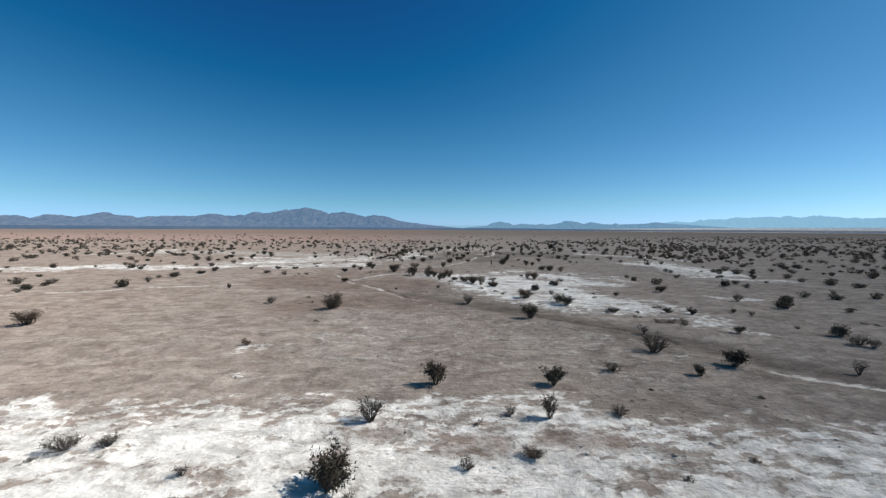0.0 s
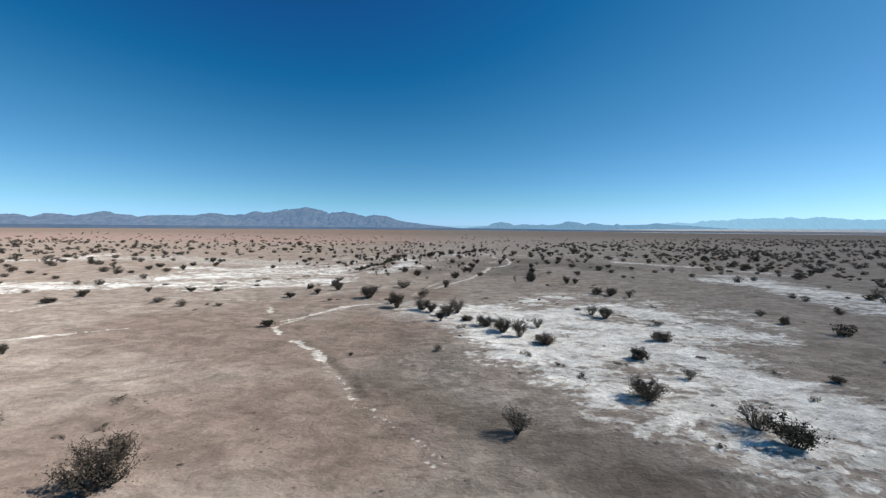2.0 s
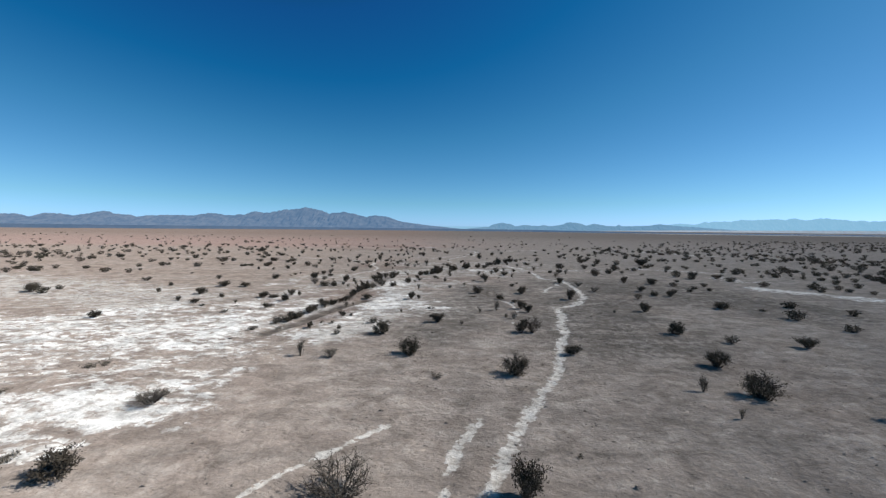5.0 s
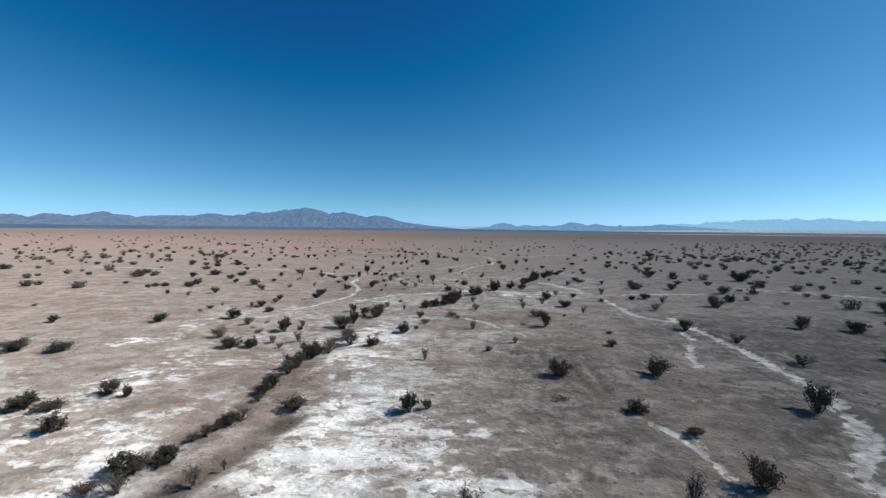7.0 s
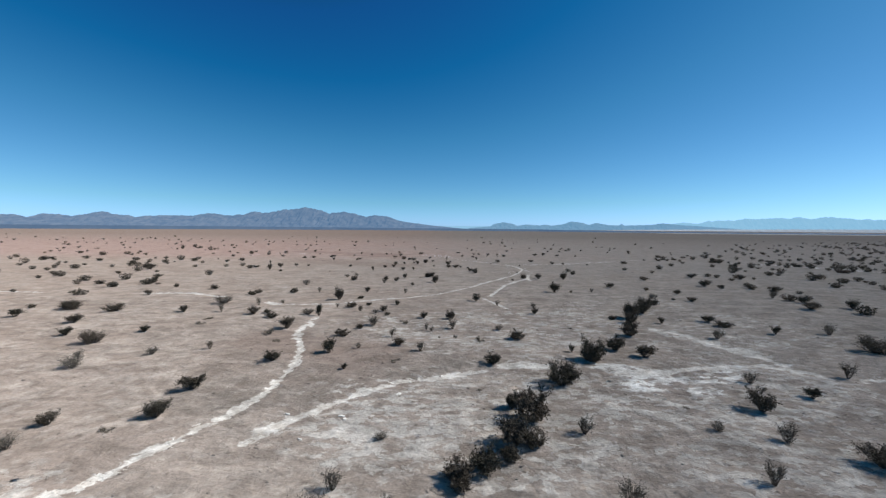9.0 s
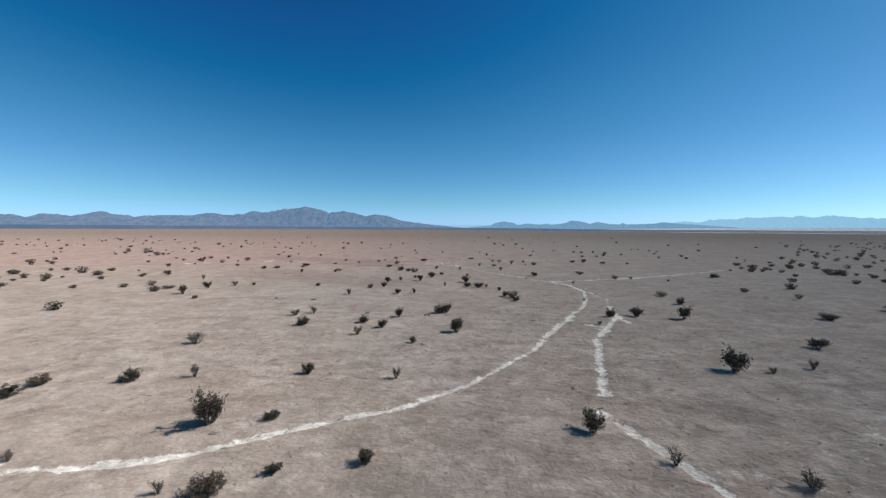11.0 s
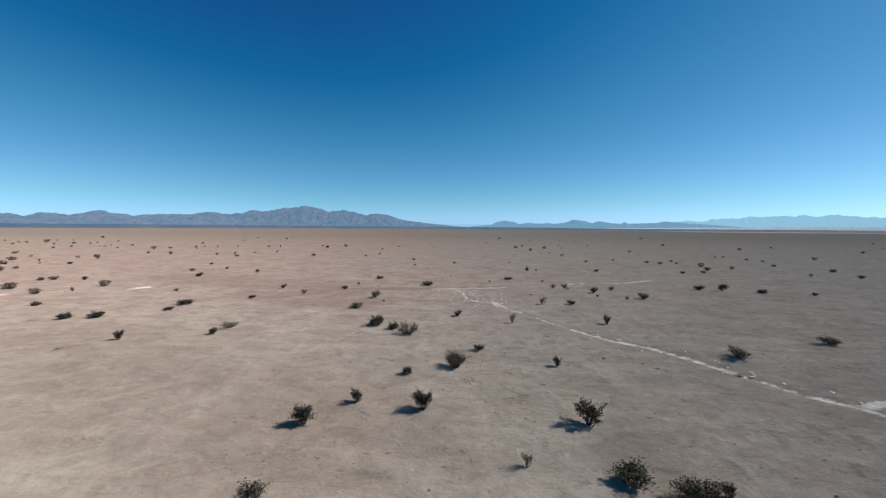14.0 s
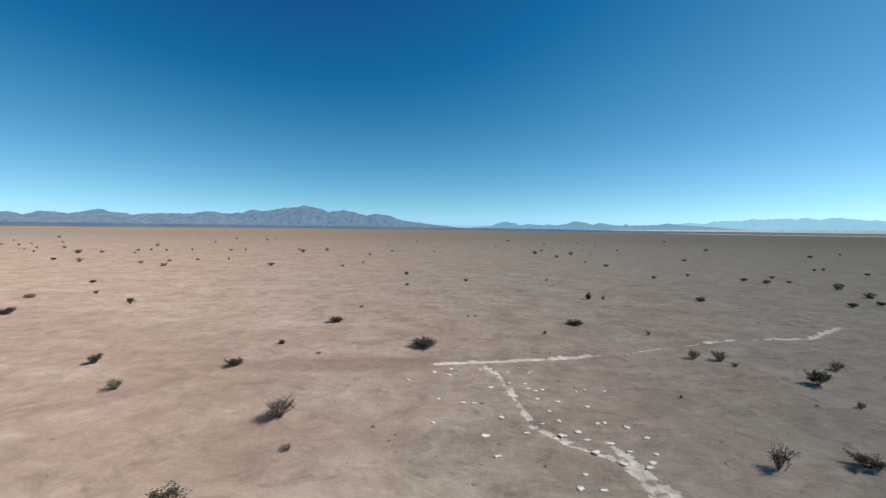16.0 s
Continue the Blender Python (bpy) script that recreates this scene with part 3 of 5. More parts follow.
stroke("dim", 2.2, [(6, 29.8), (12.3, 25.8), (15.7, 22.2), (18, 19.1), (20.9, 15.5)], 0.45)
stroke("dim", 2.6, [(12.4, 15.9), (15.5, 14.6), (18.9, 13.8)], 0.2)
stroke("dim", 5.0, [(11.7, 63.6), (21.8, 66.4), (32.4, 64.6), (36.9, 61.8)], 0.3)
stroke("dim", 2.2, [(2.3, 42.4), (4.2, 36.8), (6.4, 33.2), (8.3, 31.1), (9.9, 30.1)], 0.7)
stroke("dim", 6.0, [(3.2, 165.9), (5.5, 161.5), (6.6, 158.9)], 0.1)
stroke("dim", 7.0, [(6.9, 177.5), (15.7, 175.1), (23, 172.4)], 0.18)
stroke("damp_shade", 1.3, [(1.2, 37), (7.5, 31.9), (12.8, 27.3), (16.5, 23.6), (19.1, 20.6), (20.9, 18.1), (22.2, 16)])
stroke("track", 0.225, [(6.8, 28.7), (9.3, 26.2), (11.1, 25.6), (12, 24.3), (14, 23.6), (15.1, 22.7), (16.1, 21.4)], 0.58)
stroke("pale", 4.5, [(0.1, 21.6), (4.8, 22.5), (8, 21.9), (10.6, 20.9), (12.9, 20.3)], 0.36)
stroke("salt", 1.61, [(20.1, 29.7), (21.2, 28), (21.8, 26.2), (22, 24.7)], 0.6)
stroke("damp_shade", 0.19, [(11.2, 28.2), (13.6, 25.9), (15.1, 25), (16.4, 24.2), (17.1, 22.9), (17.2, 22)], 1.5)
stroke("damp_shade", 0.55, [(-7.6, 74.1), (-7.4, 75.1), (-6.8, 76.3), (-6.5, 77.8), (-5.9, 80), (-4.9, 82.4), (-3.9, 85.3)], 1.4)
stroke("damp_shade", 1.0, [(1.6, 105.4), (3.8, 108.6), (6.6, 111.4), (10.7, 116.8), (15.5, 123.7)], 0.7)
stroke("red", 0.55, [(7.8, 12.5), (8.6, 12.4), (9.4, 12.3)])
stroke("red", 0.5, [(4.7, 12.2), (6, 12.2)])
stroke("red", 0.4, [(2.4, 12.7), (2.9, 12.8)])
stroke("red", 1.0, [(-5, 81.9), (-5.5, 84.5), (-5.6, 87.4), (-5.2, 90.5)])
stroke("red", 0.5, [(-6.5, 83.3), (-6.9, 86.6), (-5.8, 87.9)])
stroke("red", 0.6, [(-6.1, 75.9), (-5.1, 78.2), (-4.1, 81.2)])
stroke("red", 0.8, [(-17.1, 182.5), (-13.9, 183), (-10.3, 183.4), (-6, 184)], 1.2)
stroke("red", 5.0, [(-25, 165.2), (-18.3, 162.4), (-13.7, 160.4), (-9.5, 158.2)], 0.8)
stroke("red", 4.0, [(-34.6, 190.9), (-23.2, 186.6), (-17, 185.1)], 0.8)
stroke("red", 4.0, [(-13.2, 45), (-6.9, 42.8), (-2.9, 41.2), (-0.7, 42.3), (0.5, 45.3)], 1.3)
stroke("red", 3.0, [(-6.2, 31.5), (-3.9, 32.7), (-1.2, 34.2), (1.5, 32.8)], 1.3)
stroke("red", 3.5, [(-8.2, 43.6), (-3.8, 42.1), (-0.6, 42.3)], 1.3)
stroke("red", 2.5, [(-20.9, 180.1), (-17.7, 179.4), (-15.6, 179.4), (-14.1, 180.8)], 0.8)
stroke("red", 2.0, [(-14.9, 176.9), (-12.4, 177.5), (-9.2, 177.3)], 0.8)
# far salt pan on the horizon
stroke("salt", 75, [(520, 900), (978, 830), (1356, 740), (2200, 640)], 1.5)
stroke("salt", 420, [(760, 1250), (1400, 1450), (2400, 1700), (3600, 1900)])

RELIEF = 0.014
WAVES = []
wave_seed = random.Random(77)
for _ in range(12):
    long_way, bearing = wave_seed.uniform(2.2, 9.0), wave_seed.uniform(0, math.pi)
    WAVES.append((6.283 * math.cos(bearing) / long_way, 6.283 * math.sin(bearing) / long_way, wave_seed.uniform(0, 6.283), 0.0021 * long_way))


def swell(gx, gy):
    """Height of the low swells and hollows of the flat, dying out to the sides."""
    high = np.zeros(np.shape(gx))
    for kx, ky, start, tall in WAVES:
        high += tall * np.sin(kx * gx + ky * gy + start + 1.3 * np.sin(0.21 * ky * gx - 0.17 * kx * gy + start))
    return high * np.clip((44 - np.abs(gx - 2)) / 10, 0, 1) * np.clip((222 - gy) / 12, 0, 1) * np.clip((gy - 2) / 4, 0, 1)



def build_ground():
    xs = lines(-30.0, 34.0, 0.16, -4950.0, 4950.0, 1.075)
    ys = lines(6.0, 212.0, 0.20, -300.0, 4950.0, 1.075)
    nx, ny = len(xs), len(ys)
    gx, gy = np.meshgrid(xs, ys)
    step = np.minimum(np.gradient(xs)[None, :], np.gradient(ys)[:, None])
    rng = np.random.default_rng(7)
    rough = rng.normal(size=(ny, nx))
    soft = rng.normal(size=(ny, nx))
    for _ in range(2):
        soft = (soft + np.roll(soft, 1, 0) + np.roll(soft, -1, 0) + np.roll(soft, 1, 1) + np.roll(soft, -1, 1)) / 5
    size = np.minimum(step / 0.20, 5.0)
    gz = RELIEF * size * (0.55 * rough + 1.6 * soft)
    gz *= np.interp(gy, (95, 150), (1.0, 0.8))
    gz *= np.clip(1.4 - np.hypot(gx, gy - 80) / 900, 0.15, 1)
    fields = {k: field_at(k, gx, gy) for k in ("salt", "pale", "track", "damp_shade", "red", "dim")}
    gz += 0.008 * fields["salt"] * rough - 0.05 * np.clip(fields["track"], 0, 1) - (0.10 * fields["damp_shade"] + 0.15 * np.clip(fields["damp_shade"] - 0.75, 0, 0.4)) * (step < 1)
    gz += swell(gx, gy)
    me = bpy.data.meshes.new("ground")
    me.vertices.add(nx * ny)
    me.vertices.foreach_set("co", np.stack([gx, gy, gz], -1).astype(np.float32).ravel())
    i = (np.arange(ny - 1)[:, None] * nx + np.arange(nx - 1)[None, :]).ravel()
    quads = np.stack([i, i + 1, i + nx + 1, i + nx], -1).astype(np.int32)
    me.loops.add(quads.size)
    me.loops.foreach_set("vertex_index", quads.ravel())
    me.polygons.add(len(quads))
    me.polygons.foreach_set("loop_start", np.arange(0, quads.size, 4, dtype=np.int32))
    me.update(calc_edges=True)
    me.shade_smooth()
    for k, v in fields.items():
        me.attributes.new(k, "FLOAT", "POINT").data.foreach_set("value", v.astype(np.float32).ravel())
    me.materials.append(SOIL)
    return tagged(new("ground", me), "grey-brown cracked playa soil with white salt crust", "ground", kind="structure")


build_ground()


def soil_crumbs():
    """Curled flakes and crumbs of dry crust lying over the flat along the flight."""
    rng = np.random.default_rng(31)
    count = 130000
    # thickest near the line of flight
    x = -1.0 + rng.normal(size=count) * 15.0
    y = rng.uniform(7.0, 212.0, count)
    keep = np.abs(x) < 34
    x, y = x[keep], y[keep]
    clump = np.array([noise.noise((a * 0.22, b * 0.22, 8.8)) + 0.6 * noise.noise((a * 0.9, b * 0.9, 2.2)) for a, b in zip(x, y)])
    salty = np.maximum(field_at("salt", x, y), field_at("pale", x, y))
    keep = rng.uniform(size=len(x)) < np.clip(0.42 + 0.9 * clump + 0.5 * salty, 0.06, 1.0) * np.interp(y, (95, 150, 178), (1.0, 0.7, 0.2))
    x, y = x[keep], y[keep]
    n, sides = len(x), 5
    size = rng.lognormal(-2.75, 0.42, n)
    high = size * rng.uniform(0.10, 0.38, n)
    spin = rng.uniform(0, 6.283, n)
    verts = np.zeros((n, sides + 1, 3))
    for k in range(sides):
        a, r = spin + k * 6.283 / sides, size * rng.uniform(0.55, 1.15, n)
        verts[:, k, 0], verts[:, k, 1], verts[:, k, 2] = x + np.cos(a) * r * 1.25, y + np.sin(a) * r * 0.85, -0.02
    lift = rng.normal(size=(n, 2)) * size[:, None] * 0.35
    verts[:, sides, 0], verts[:, sides, 1], verts[:, sides, 2] = x + lift[:, 0], y + lift[:, 1], 0.012 + high
    verts[:, :, 2] += (swell(x, y) - 0.05 * np.clip(field_at("track", x, y), 0, 1) - 0.13 * field_at("damp_shade", x, y))[:, None]
    base = np.arange(n)[:, None] * (sides + 1)
    faces = np.concatenate([np.stack([base[:, 0] + k, base[:, 0] + (k + 1) % sides, base[:, 0] + sides], -1) for k in range(sides)]).astype(np.int32)
    me = bpy.data.meshes.new("soil_crumbs")
    me.vertices.add(n * (sides + 1))
    me.vertices.foreach_set("co", verts.astype(np.float32).ravel())
    me.loops.add(faces.size)
    me.loops.foreach_set("vertex_index", faces.ravel())
    me.polygons.add(len(faces))
    me.polygons.foreach_set("loop_start", np.arange(0, faces.size, 3, dtype=np.int32))
    me.update(calc_edges=True)
    for k in ("salt", "pale", "track", "damp_shade", "red", "dim"):
        me.attributes.new(k, "FLOAT", "POINT").data.foreach_set("value", np.repeat(field_at(k, x, y), sides + 1).astype(np.float32))
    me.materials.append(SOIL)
    tagged(new("soil_crumbs", me), "curled grey-brown crumbs of dry crust on the flat", "soil crumbs", kind="stuff")


soil_crumbs()


# ---- far ranges ----
def mountain_range(name, label, ridge, depth, thick, material, seed, spurs):
    """A long ridge with eroded spurs; ridge: (east, height) stations in metres at that distance."""
    ex, ez = np.array([r[0] for r in ridge]), np.array([r[1] for r in ridge])
    cols = np.arange(ex[0], ex[-1], 16.0)
    rows = 14
    verts, faces = [], []
    for c in cols:
        top = np.interp(c, ex, ez)
        top *= 1 + 0.06 * noise.fractal(Vector((c * 0.016, seed, 0)), 0.65, 2.0, 6)
        for r in range(rows + 2):
            s = min(r / rows, 1.0)
            spur = noise.ridged_multi_fractal(Vector((c * spurs, s * 1.6 + seed, 3.1)), 0.9, 2.1, 5, 1.0, 2.0) - 1.0
            z = top * (s ** 1.25 + 0.06 * spur * math.sin(math.pi * s)) if r <= rows else top * 0.3
            y = depth - thick + thick * s + (0 if r <= rows else thick * 0.5)
            y -= 0.10 * thick * spur * math.sin(math.pi * s)
            verts.append((c, y, max(z, -3) if r else -5))
    n = rows + 2
    for a in range(len(cols) - 1):
        for b in range(n - 1):
            i = a * n + b
            faces.append((i, i + n, i + n + 1, i + 1))
    me = mesh_of(name, verts, faces, False)
    me.materials.append(material)
    return tagged(new(name, me), label, "mountains", kind="structure")


def scrub_belt(line):
    """A far, low, uneven belt of trees and scrub where the flat ends, in the west standing in for hazy flat: (east,
    north, height) stations.
    """
    rng = random.Random(23)
    e, s, h = (np.array([p[k] for p in line], float) for k in range(3))
    verts, faces = [], []
    east = np.arange(e[0], e[-1], 4.0)
    for c in east:
        north, top = np.interp(c, e, s), np.interp(c, e, h)
        top *= rng.uniform(0.95, 1.04)
        for out, up in ((-6, -1.5), (-2, 0.55 * top), (0, top), (5, 0.8 * top), (9, -1.5)):
            verts.append((c, north + out + rng.uniform(-0.8, 0.8), up))
    for a in range(len(east) - 1):
        for k in range(4):
            i = a * 5 + k
            faces.append((i, i + 5, i + 6, i + 1))
    me = mesh_of("hazed_scrub_belt", verts, faces)
    me.materials.append(HAZED_BELT)
    return tagged(new("backdrop", me), "dark belt of distant scrub and hazy flat", "scrub", kind="structure")


# air haze painted as emission, paler and stronger with each farther range
NEAR_HAZED_ROCK = hazed_material("hazed_near_rock", (0.040, 0.039, 0.040), (0.100, 0.092, 0.085), (0.098, 0.192, 0.335), 0.90)
MID_HAZED_ROCK = hazed_material("hazed_middle_rock", (0.08, 0.075, 0.075), (0.13, 0.12, 0.11), (0.160, 0.350, 0.550), 0.80)
FAR_HAZED_ROCK = hazed_material("hazed_far_rock", (0.05, 0.05, 0.05), (0.10, 0.095, 0.09), (0.250, 0.510, 0.730), 0.95)
# the belt's blue is haze, put in as emission over dark scrub
HAZED_BELT = hazed_material("hazed_scrub_belt", (0.030, 0.035, 0.035), (0.060, 0.060, 0.055), (0.085, 0.155, 0.275), 0.85)
mountain_range("backdrop", "mountain range in painted blue haze beyond the flat", [(-10375, 22), (-8966, 147), (-7925, 74), (-6872, 154), (-6177, 105), (-5477, 132), (-5302, 134), (-5164, 100), (-4974, 151), (-4779, 139), (-4605, 120), (-4359, 157), (-4219, 179), (-4080, 146), (-3906, 134), (-3816, 107), (-3697, 129), (-3383, 139), (-3103, 134), (-2928, 171), (-2684, 145), (-2475, 154), (-2355, 197), (-2230, 178), (-1985, 215), (-1811, 230), (-1699, 245), (-1567, 226), (-1407, 179), (-1253, 201), (-1114, 181), (-953, 141), (-835, 163), (-660, 137), (-555, 96), (-380, 70), (-171, 44), (39, 25), (249, 6)],
    4880.0, 420.0, NEAR_HAZED_ROCK, 1.7, 0.016)
mountain_range("backdrop", "low hills in painted blue haze on the horizon", [(312, 14), (571, 37), (618, 65), (720, 86), (823, 73), (891, 47), (993, 61), (1096, 56), (1164, 49), (1232, 64), (1301, 51), (1437, 66), (1538, 101), (1675, 88), (1758, 62), (1846, 90), (1983, 64), (2120, 59), (2153, 79), (2195, 59), (2495, 69), (2644, 91), (2836, 72), (3041, 61), (3452, 37), (3795, 13), (4070, -18)],
    4760.0, 60.0, MID_HAZED_ROCK, 5.2, 0.02)
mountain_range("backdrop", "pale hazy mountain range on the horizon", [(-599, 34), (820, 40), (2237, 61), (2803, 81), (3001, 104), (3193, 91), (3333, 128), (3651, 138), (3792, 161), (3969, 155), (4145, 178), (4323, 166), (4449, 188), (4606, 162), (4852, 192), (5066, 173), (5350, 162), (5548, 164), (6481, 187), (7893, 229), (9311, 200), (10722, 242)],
    4940.0, 150.0, FAR_HAZED_ROCK, 9.4, 0.012)
# white salt with a weak emission added for the haze before it
HAZED_SALT = hazed_material("hazed_salt_shore", (0.50, 0.49, 0.48), (0.62, 0.61, 0.60), (0.42, 0.52, 0.66), 0.30)
mountain_range("backdrop", "pale salt shore under the far range", [(1558, -7), (1954, 3), (2747, 16), (4068, 30), (5178, 38), (8030, 62), (10010, 75)],
    4620.0, 60.0, HAZED_SALT, 2.2, 0.02)
scrub_belt([(-904, 564, 6.3), (-679, 674, 6.3), (-548, 784, 6.3), (-468, 914, 6.3), (-265, 1064, 6.3), (0, 1164, 6.2), (263, 1164, 5.9), (390, 1084, 4.0), (568, 1014, 2.6), (978, 934, 2.2), (1356, 844, 2.2)])

# ---- loose plates of salt crust ----
def salt_flake(x, y, wide, deep, spin):
    """A curled, uneven plate of crust lying on the soil."""
    rng = random.Random(int(x * 97 + y * 13))
    bm = bmesh.new()
    rim = [(math.cos(a) * wide * rng.uniform(0.45, 1.2), math.sin(a) * deep * rng.uniform(0.45, 1.2)) for a in (k * 0.698 for k in range(9))]
    low = [bm.verts.new((px, py, -0.02)) for px, py in rim]
    high = [bm.verts.new((px * 0.95, py * 0.95, rng.uniform(0.002, 0.007))) for px, py in rim]
    top = bm.verts.new((0, 0, 0.006))
    for k in range(9):
        j = (k + 1) % 9
        bm.faces.new((low[k], low[j], high[j], high[k]))
        bm.faces.new((high[k], high[j], top))
    me = bpy.data.meshes.new("salt_flake")
    bm.to_mesh(me)
    bm.free()
    me.materials.append(SALT)
    ob = new("salt_flake", me)
    ob.matrix_basis = pose(x, y, 0.02 + float(swell(x, y)), 0, 0, spin)
    return tagged(ob, "thin white plate of salt crust on soil", "salt crust", "loose salt plates")


for flake_x, flake_y in [(-5.3, 182.7), (-4.6, 183.1), (-5.1, 180.3), (-2.5, 178.2), (-3.7, 178.1), (-3.1, 179.1), (-1, 180.2), (-0.1, 181.1), (-0.1, 179.9), (1, 181.2), (-0.2, 178.8), (0.6, 178.6), (-1, 178.3), (-1.8, 181.2), (-1.3, 183), (-1.5, 176.3), (-1.8, 175.8), (-1.3, 175.7), (0.2, 176.6), (-1.5, 179.5), (-3.9, 180), (-5.2, 178.7), (-3.5, 177.1), (0.7, 177.2), (-2.3, 182.8), (-3.2, 181.2)]:
    salt_flake(flake_x, flake_y, 0.07 + 0.08 * ((flake_x * 7.3) % 1), 0.05 + 0.05 * ((flake_y * 3.7) % 1), 25 * ((flake_x * 5.1) % 1))
for flake_x, flake_y in [(-1.3, 181.2), (-6.29, 181.93), (-4.67, 182.39), (-4.25, 180.03), (-1.75, 183.3), (-1.45, 182.81), (-1.58, 181.06), (-1.69, 180.37), (0.28, 181.23), (0.02, 178.84), (0.88, 178.01), (-0.86, 177.87), (0.05, 177.3), (0.39, 176.81), (-0.36, 176.72), (-1.35, 178.9), (-1.91, 178.71), (-1.81, 181.66), (-2.45, 181.64), (-1.51, 178.09), (-0.86, 177.27), (-0.3, 177.69), (-3.39, 183.05), (-2.77, 182.46)]:
    salt_flake(flake_x, flake_y, 0.07 + 0.08 * ((flake_x * 7.3) % 1), 0.05 + 0.05 * ((flake_y * 3.7) % 1), 25 * ((flake_x * 5.1) % 1))

scatter = random.Random(61)
for (ax, ay), (bx, by), pieces in [((3.0, 169.5), (6.2, 165.8), 8), ((6.2, 165.8), (10.0, 159.4), 12), ((10.0, 159.4), (15.5, 161.2), 6), ((10.2, 158.0), (12.0, 151.0), 16), ((10.0, 150.0), (8.8, 145.2), 8), ((-6.5, 104.5), (-2.0, 109.0), 7)]:
    for _ in range(pieces):
        along = scatter.random()
        salt_flake(ax + (bx - ax) * along + scatter.gauss(0, 0.55), ay + (by - ay) * along + scatter.gauss(0, 0.55),
                   scatter.uniform(0.05, 0.16), scatter.uniform(0.04, 0.09), scatter.uniform(0, 180))

# ---- desert plants ----
def tube(verts, faces, path, r0, r1):
    """A thin three-sided tapering stem along a path."""
    base = len(verts)
    for k, p in enumerate(path):
        d = (path[min(k + 1, len(path) - 1)] - path[max(k - 1, 0)]).normalized()
        a = d.orthogonal().normalized()
        b = d.cross(a)
        r = r0 + (r1 - r0) * k / (len(path) - 1)
        for j in range(3):
            w = j * 2.0944
            verts.append(p + (a * math.cos(w) + b * math.sin(w)) * r)
    for k in range(len(path) - 1):
        for j in range(3):
            i, m = base + k * 3 + j, base + k * 3 + (j + 1) % 3
            faces.append((i, m, m + 3, i + 3))


def leaf(rng, verts, faces, p, length, width, up=0.3):
    d = Vector((rng.gauss(0, 1), rng.gauss(0, 1), rng.gauss(up, 0.8))).normalized()
    s = d.orthogonal().normalized()
    s.rotate(Matrix.Rotation(rng.uniform(0, 6.28), 3, d))
    n = d.cross(s) * width * 0.25
    i = len(verts)
    verts.extend((p - s * width * 0.5, p + s * width * 0.5 + n, p + d * length))
    faces.append((i, i + 1, i + 2))


def shrub_meshes(seed, stems, twigs, leaves, leaf_size, spread, clumps):
    """Stems and foliage of a bush one metre wide and 0.62 m high, with clumps and gaps."""
    rng = random.Random(seed)
    sv, sf, lv, lf = [], [], [], []
    lobes = [rng.uniform(0.6, 1.0) for _ in range(clumps)]
    tips = []
    for k in range(stems):
        az = 6.283 * (k + rng.uniform(-0.35, 0.35)) / stems
        reach = lobes[int(az / 6.283 * clumps) % clumps]
        lean = rng.uniform(0.05, 1.0) ** 0.55 * spread
        end = Vector((math.cos(az) * 0.46 * math.sin(lean) * reach, math.sin(az) * 0.46 * math.sin(lean) * reach,
                      0.60 * (0.10 + 0.90 * math.cos(lean * 0.95)) * reach * rng.uniform(0.8, 1.05)))
        root = Vector((rng.gauss(0, 0.035), rng.gauss(0, 0.035), -0.06))
        mid = root.lerp(end, 0.5) + Vector((rng.gauss(0, 0.03), rng.gauss(0, 0.03), -0.03 + rng.gauss(0, 0.03)))
        path = [root, root.lerp(mid, 0.5) + Vector((0, 0, 0.015)), mid, mid.lerp(end, 0.55) + Vector((0, 0, 0.02)), end]
        tube(sv, sf, path, rng.uniform(0.012, 0.020), 0.004)
        for _ in range(twigs):
            f = rng.uniform(0.30, 0.95) if lean > 1.0 else rng.uniform(0.42, 1.0)
            start = mid.lerp(end, (f - 0.35) / 0.6) if f > 0.35 else root.lerp(mid, 0.75)
            tip = start + Vector((rng.gauss(math.cos(az) * 0.05, 0.085), rng.gauss(math.sin(az) * 0.05, 0.085), abs(rng.gauss(0.09, 0.06))))
            tip.z = min(tip.z, 0.66)
            tube(sv, sf, [start, start.lerp(tip, 0.5) + Vector((rng.gauss(0, 0.012), rng.gauss(0, 0.012), 0.01)), tip], 0.006, 0.002)
            tips.append((start, tip))
    for _ in range(leaves):
        a, b = rng.choice(tips)
        p = a.lerp(b, rng.uniform(0.05, 1.1)) + Vector((rng.gauss(0, 0.034), rng.gauss(0, 0.034), rng.gauss(0, 0.03)))
        if p.z > 0.0:
            leaf(rng, lv, lf, p, leaf_size * rng.uniform(0.6, 1.5), leaf_size * rng.uniform(0.35, 0.7))
    # spread the bush to its full metre
    wide = max(max(abs(v.x), abs(v.y)) for v in lv) * 2
    high = max(v.z for v in lv)
    for v in (*sv, *lv):
        v.x, v.y, v.z = v.x / wide, v.y / wide, v.z * 0.62 / high
    return mesh_of("trunk", sv, sf), mesh_of("crown", lv, lf)


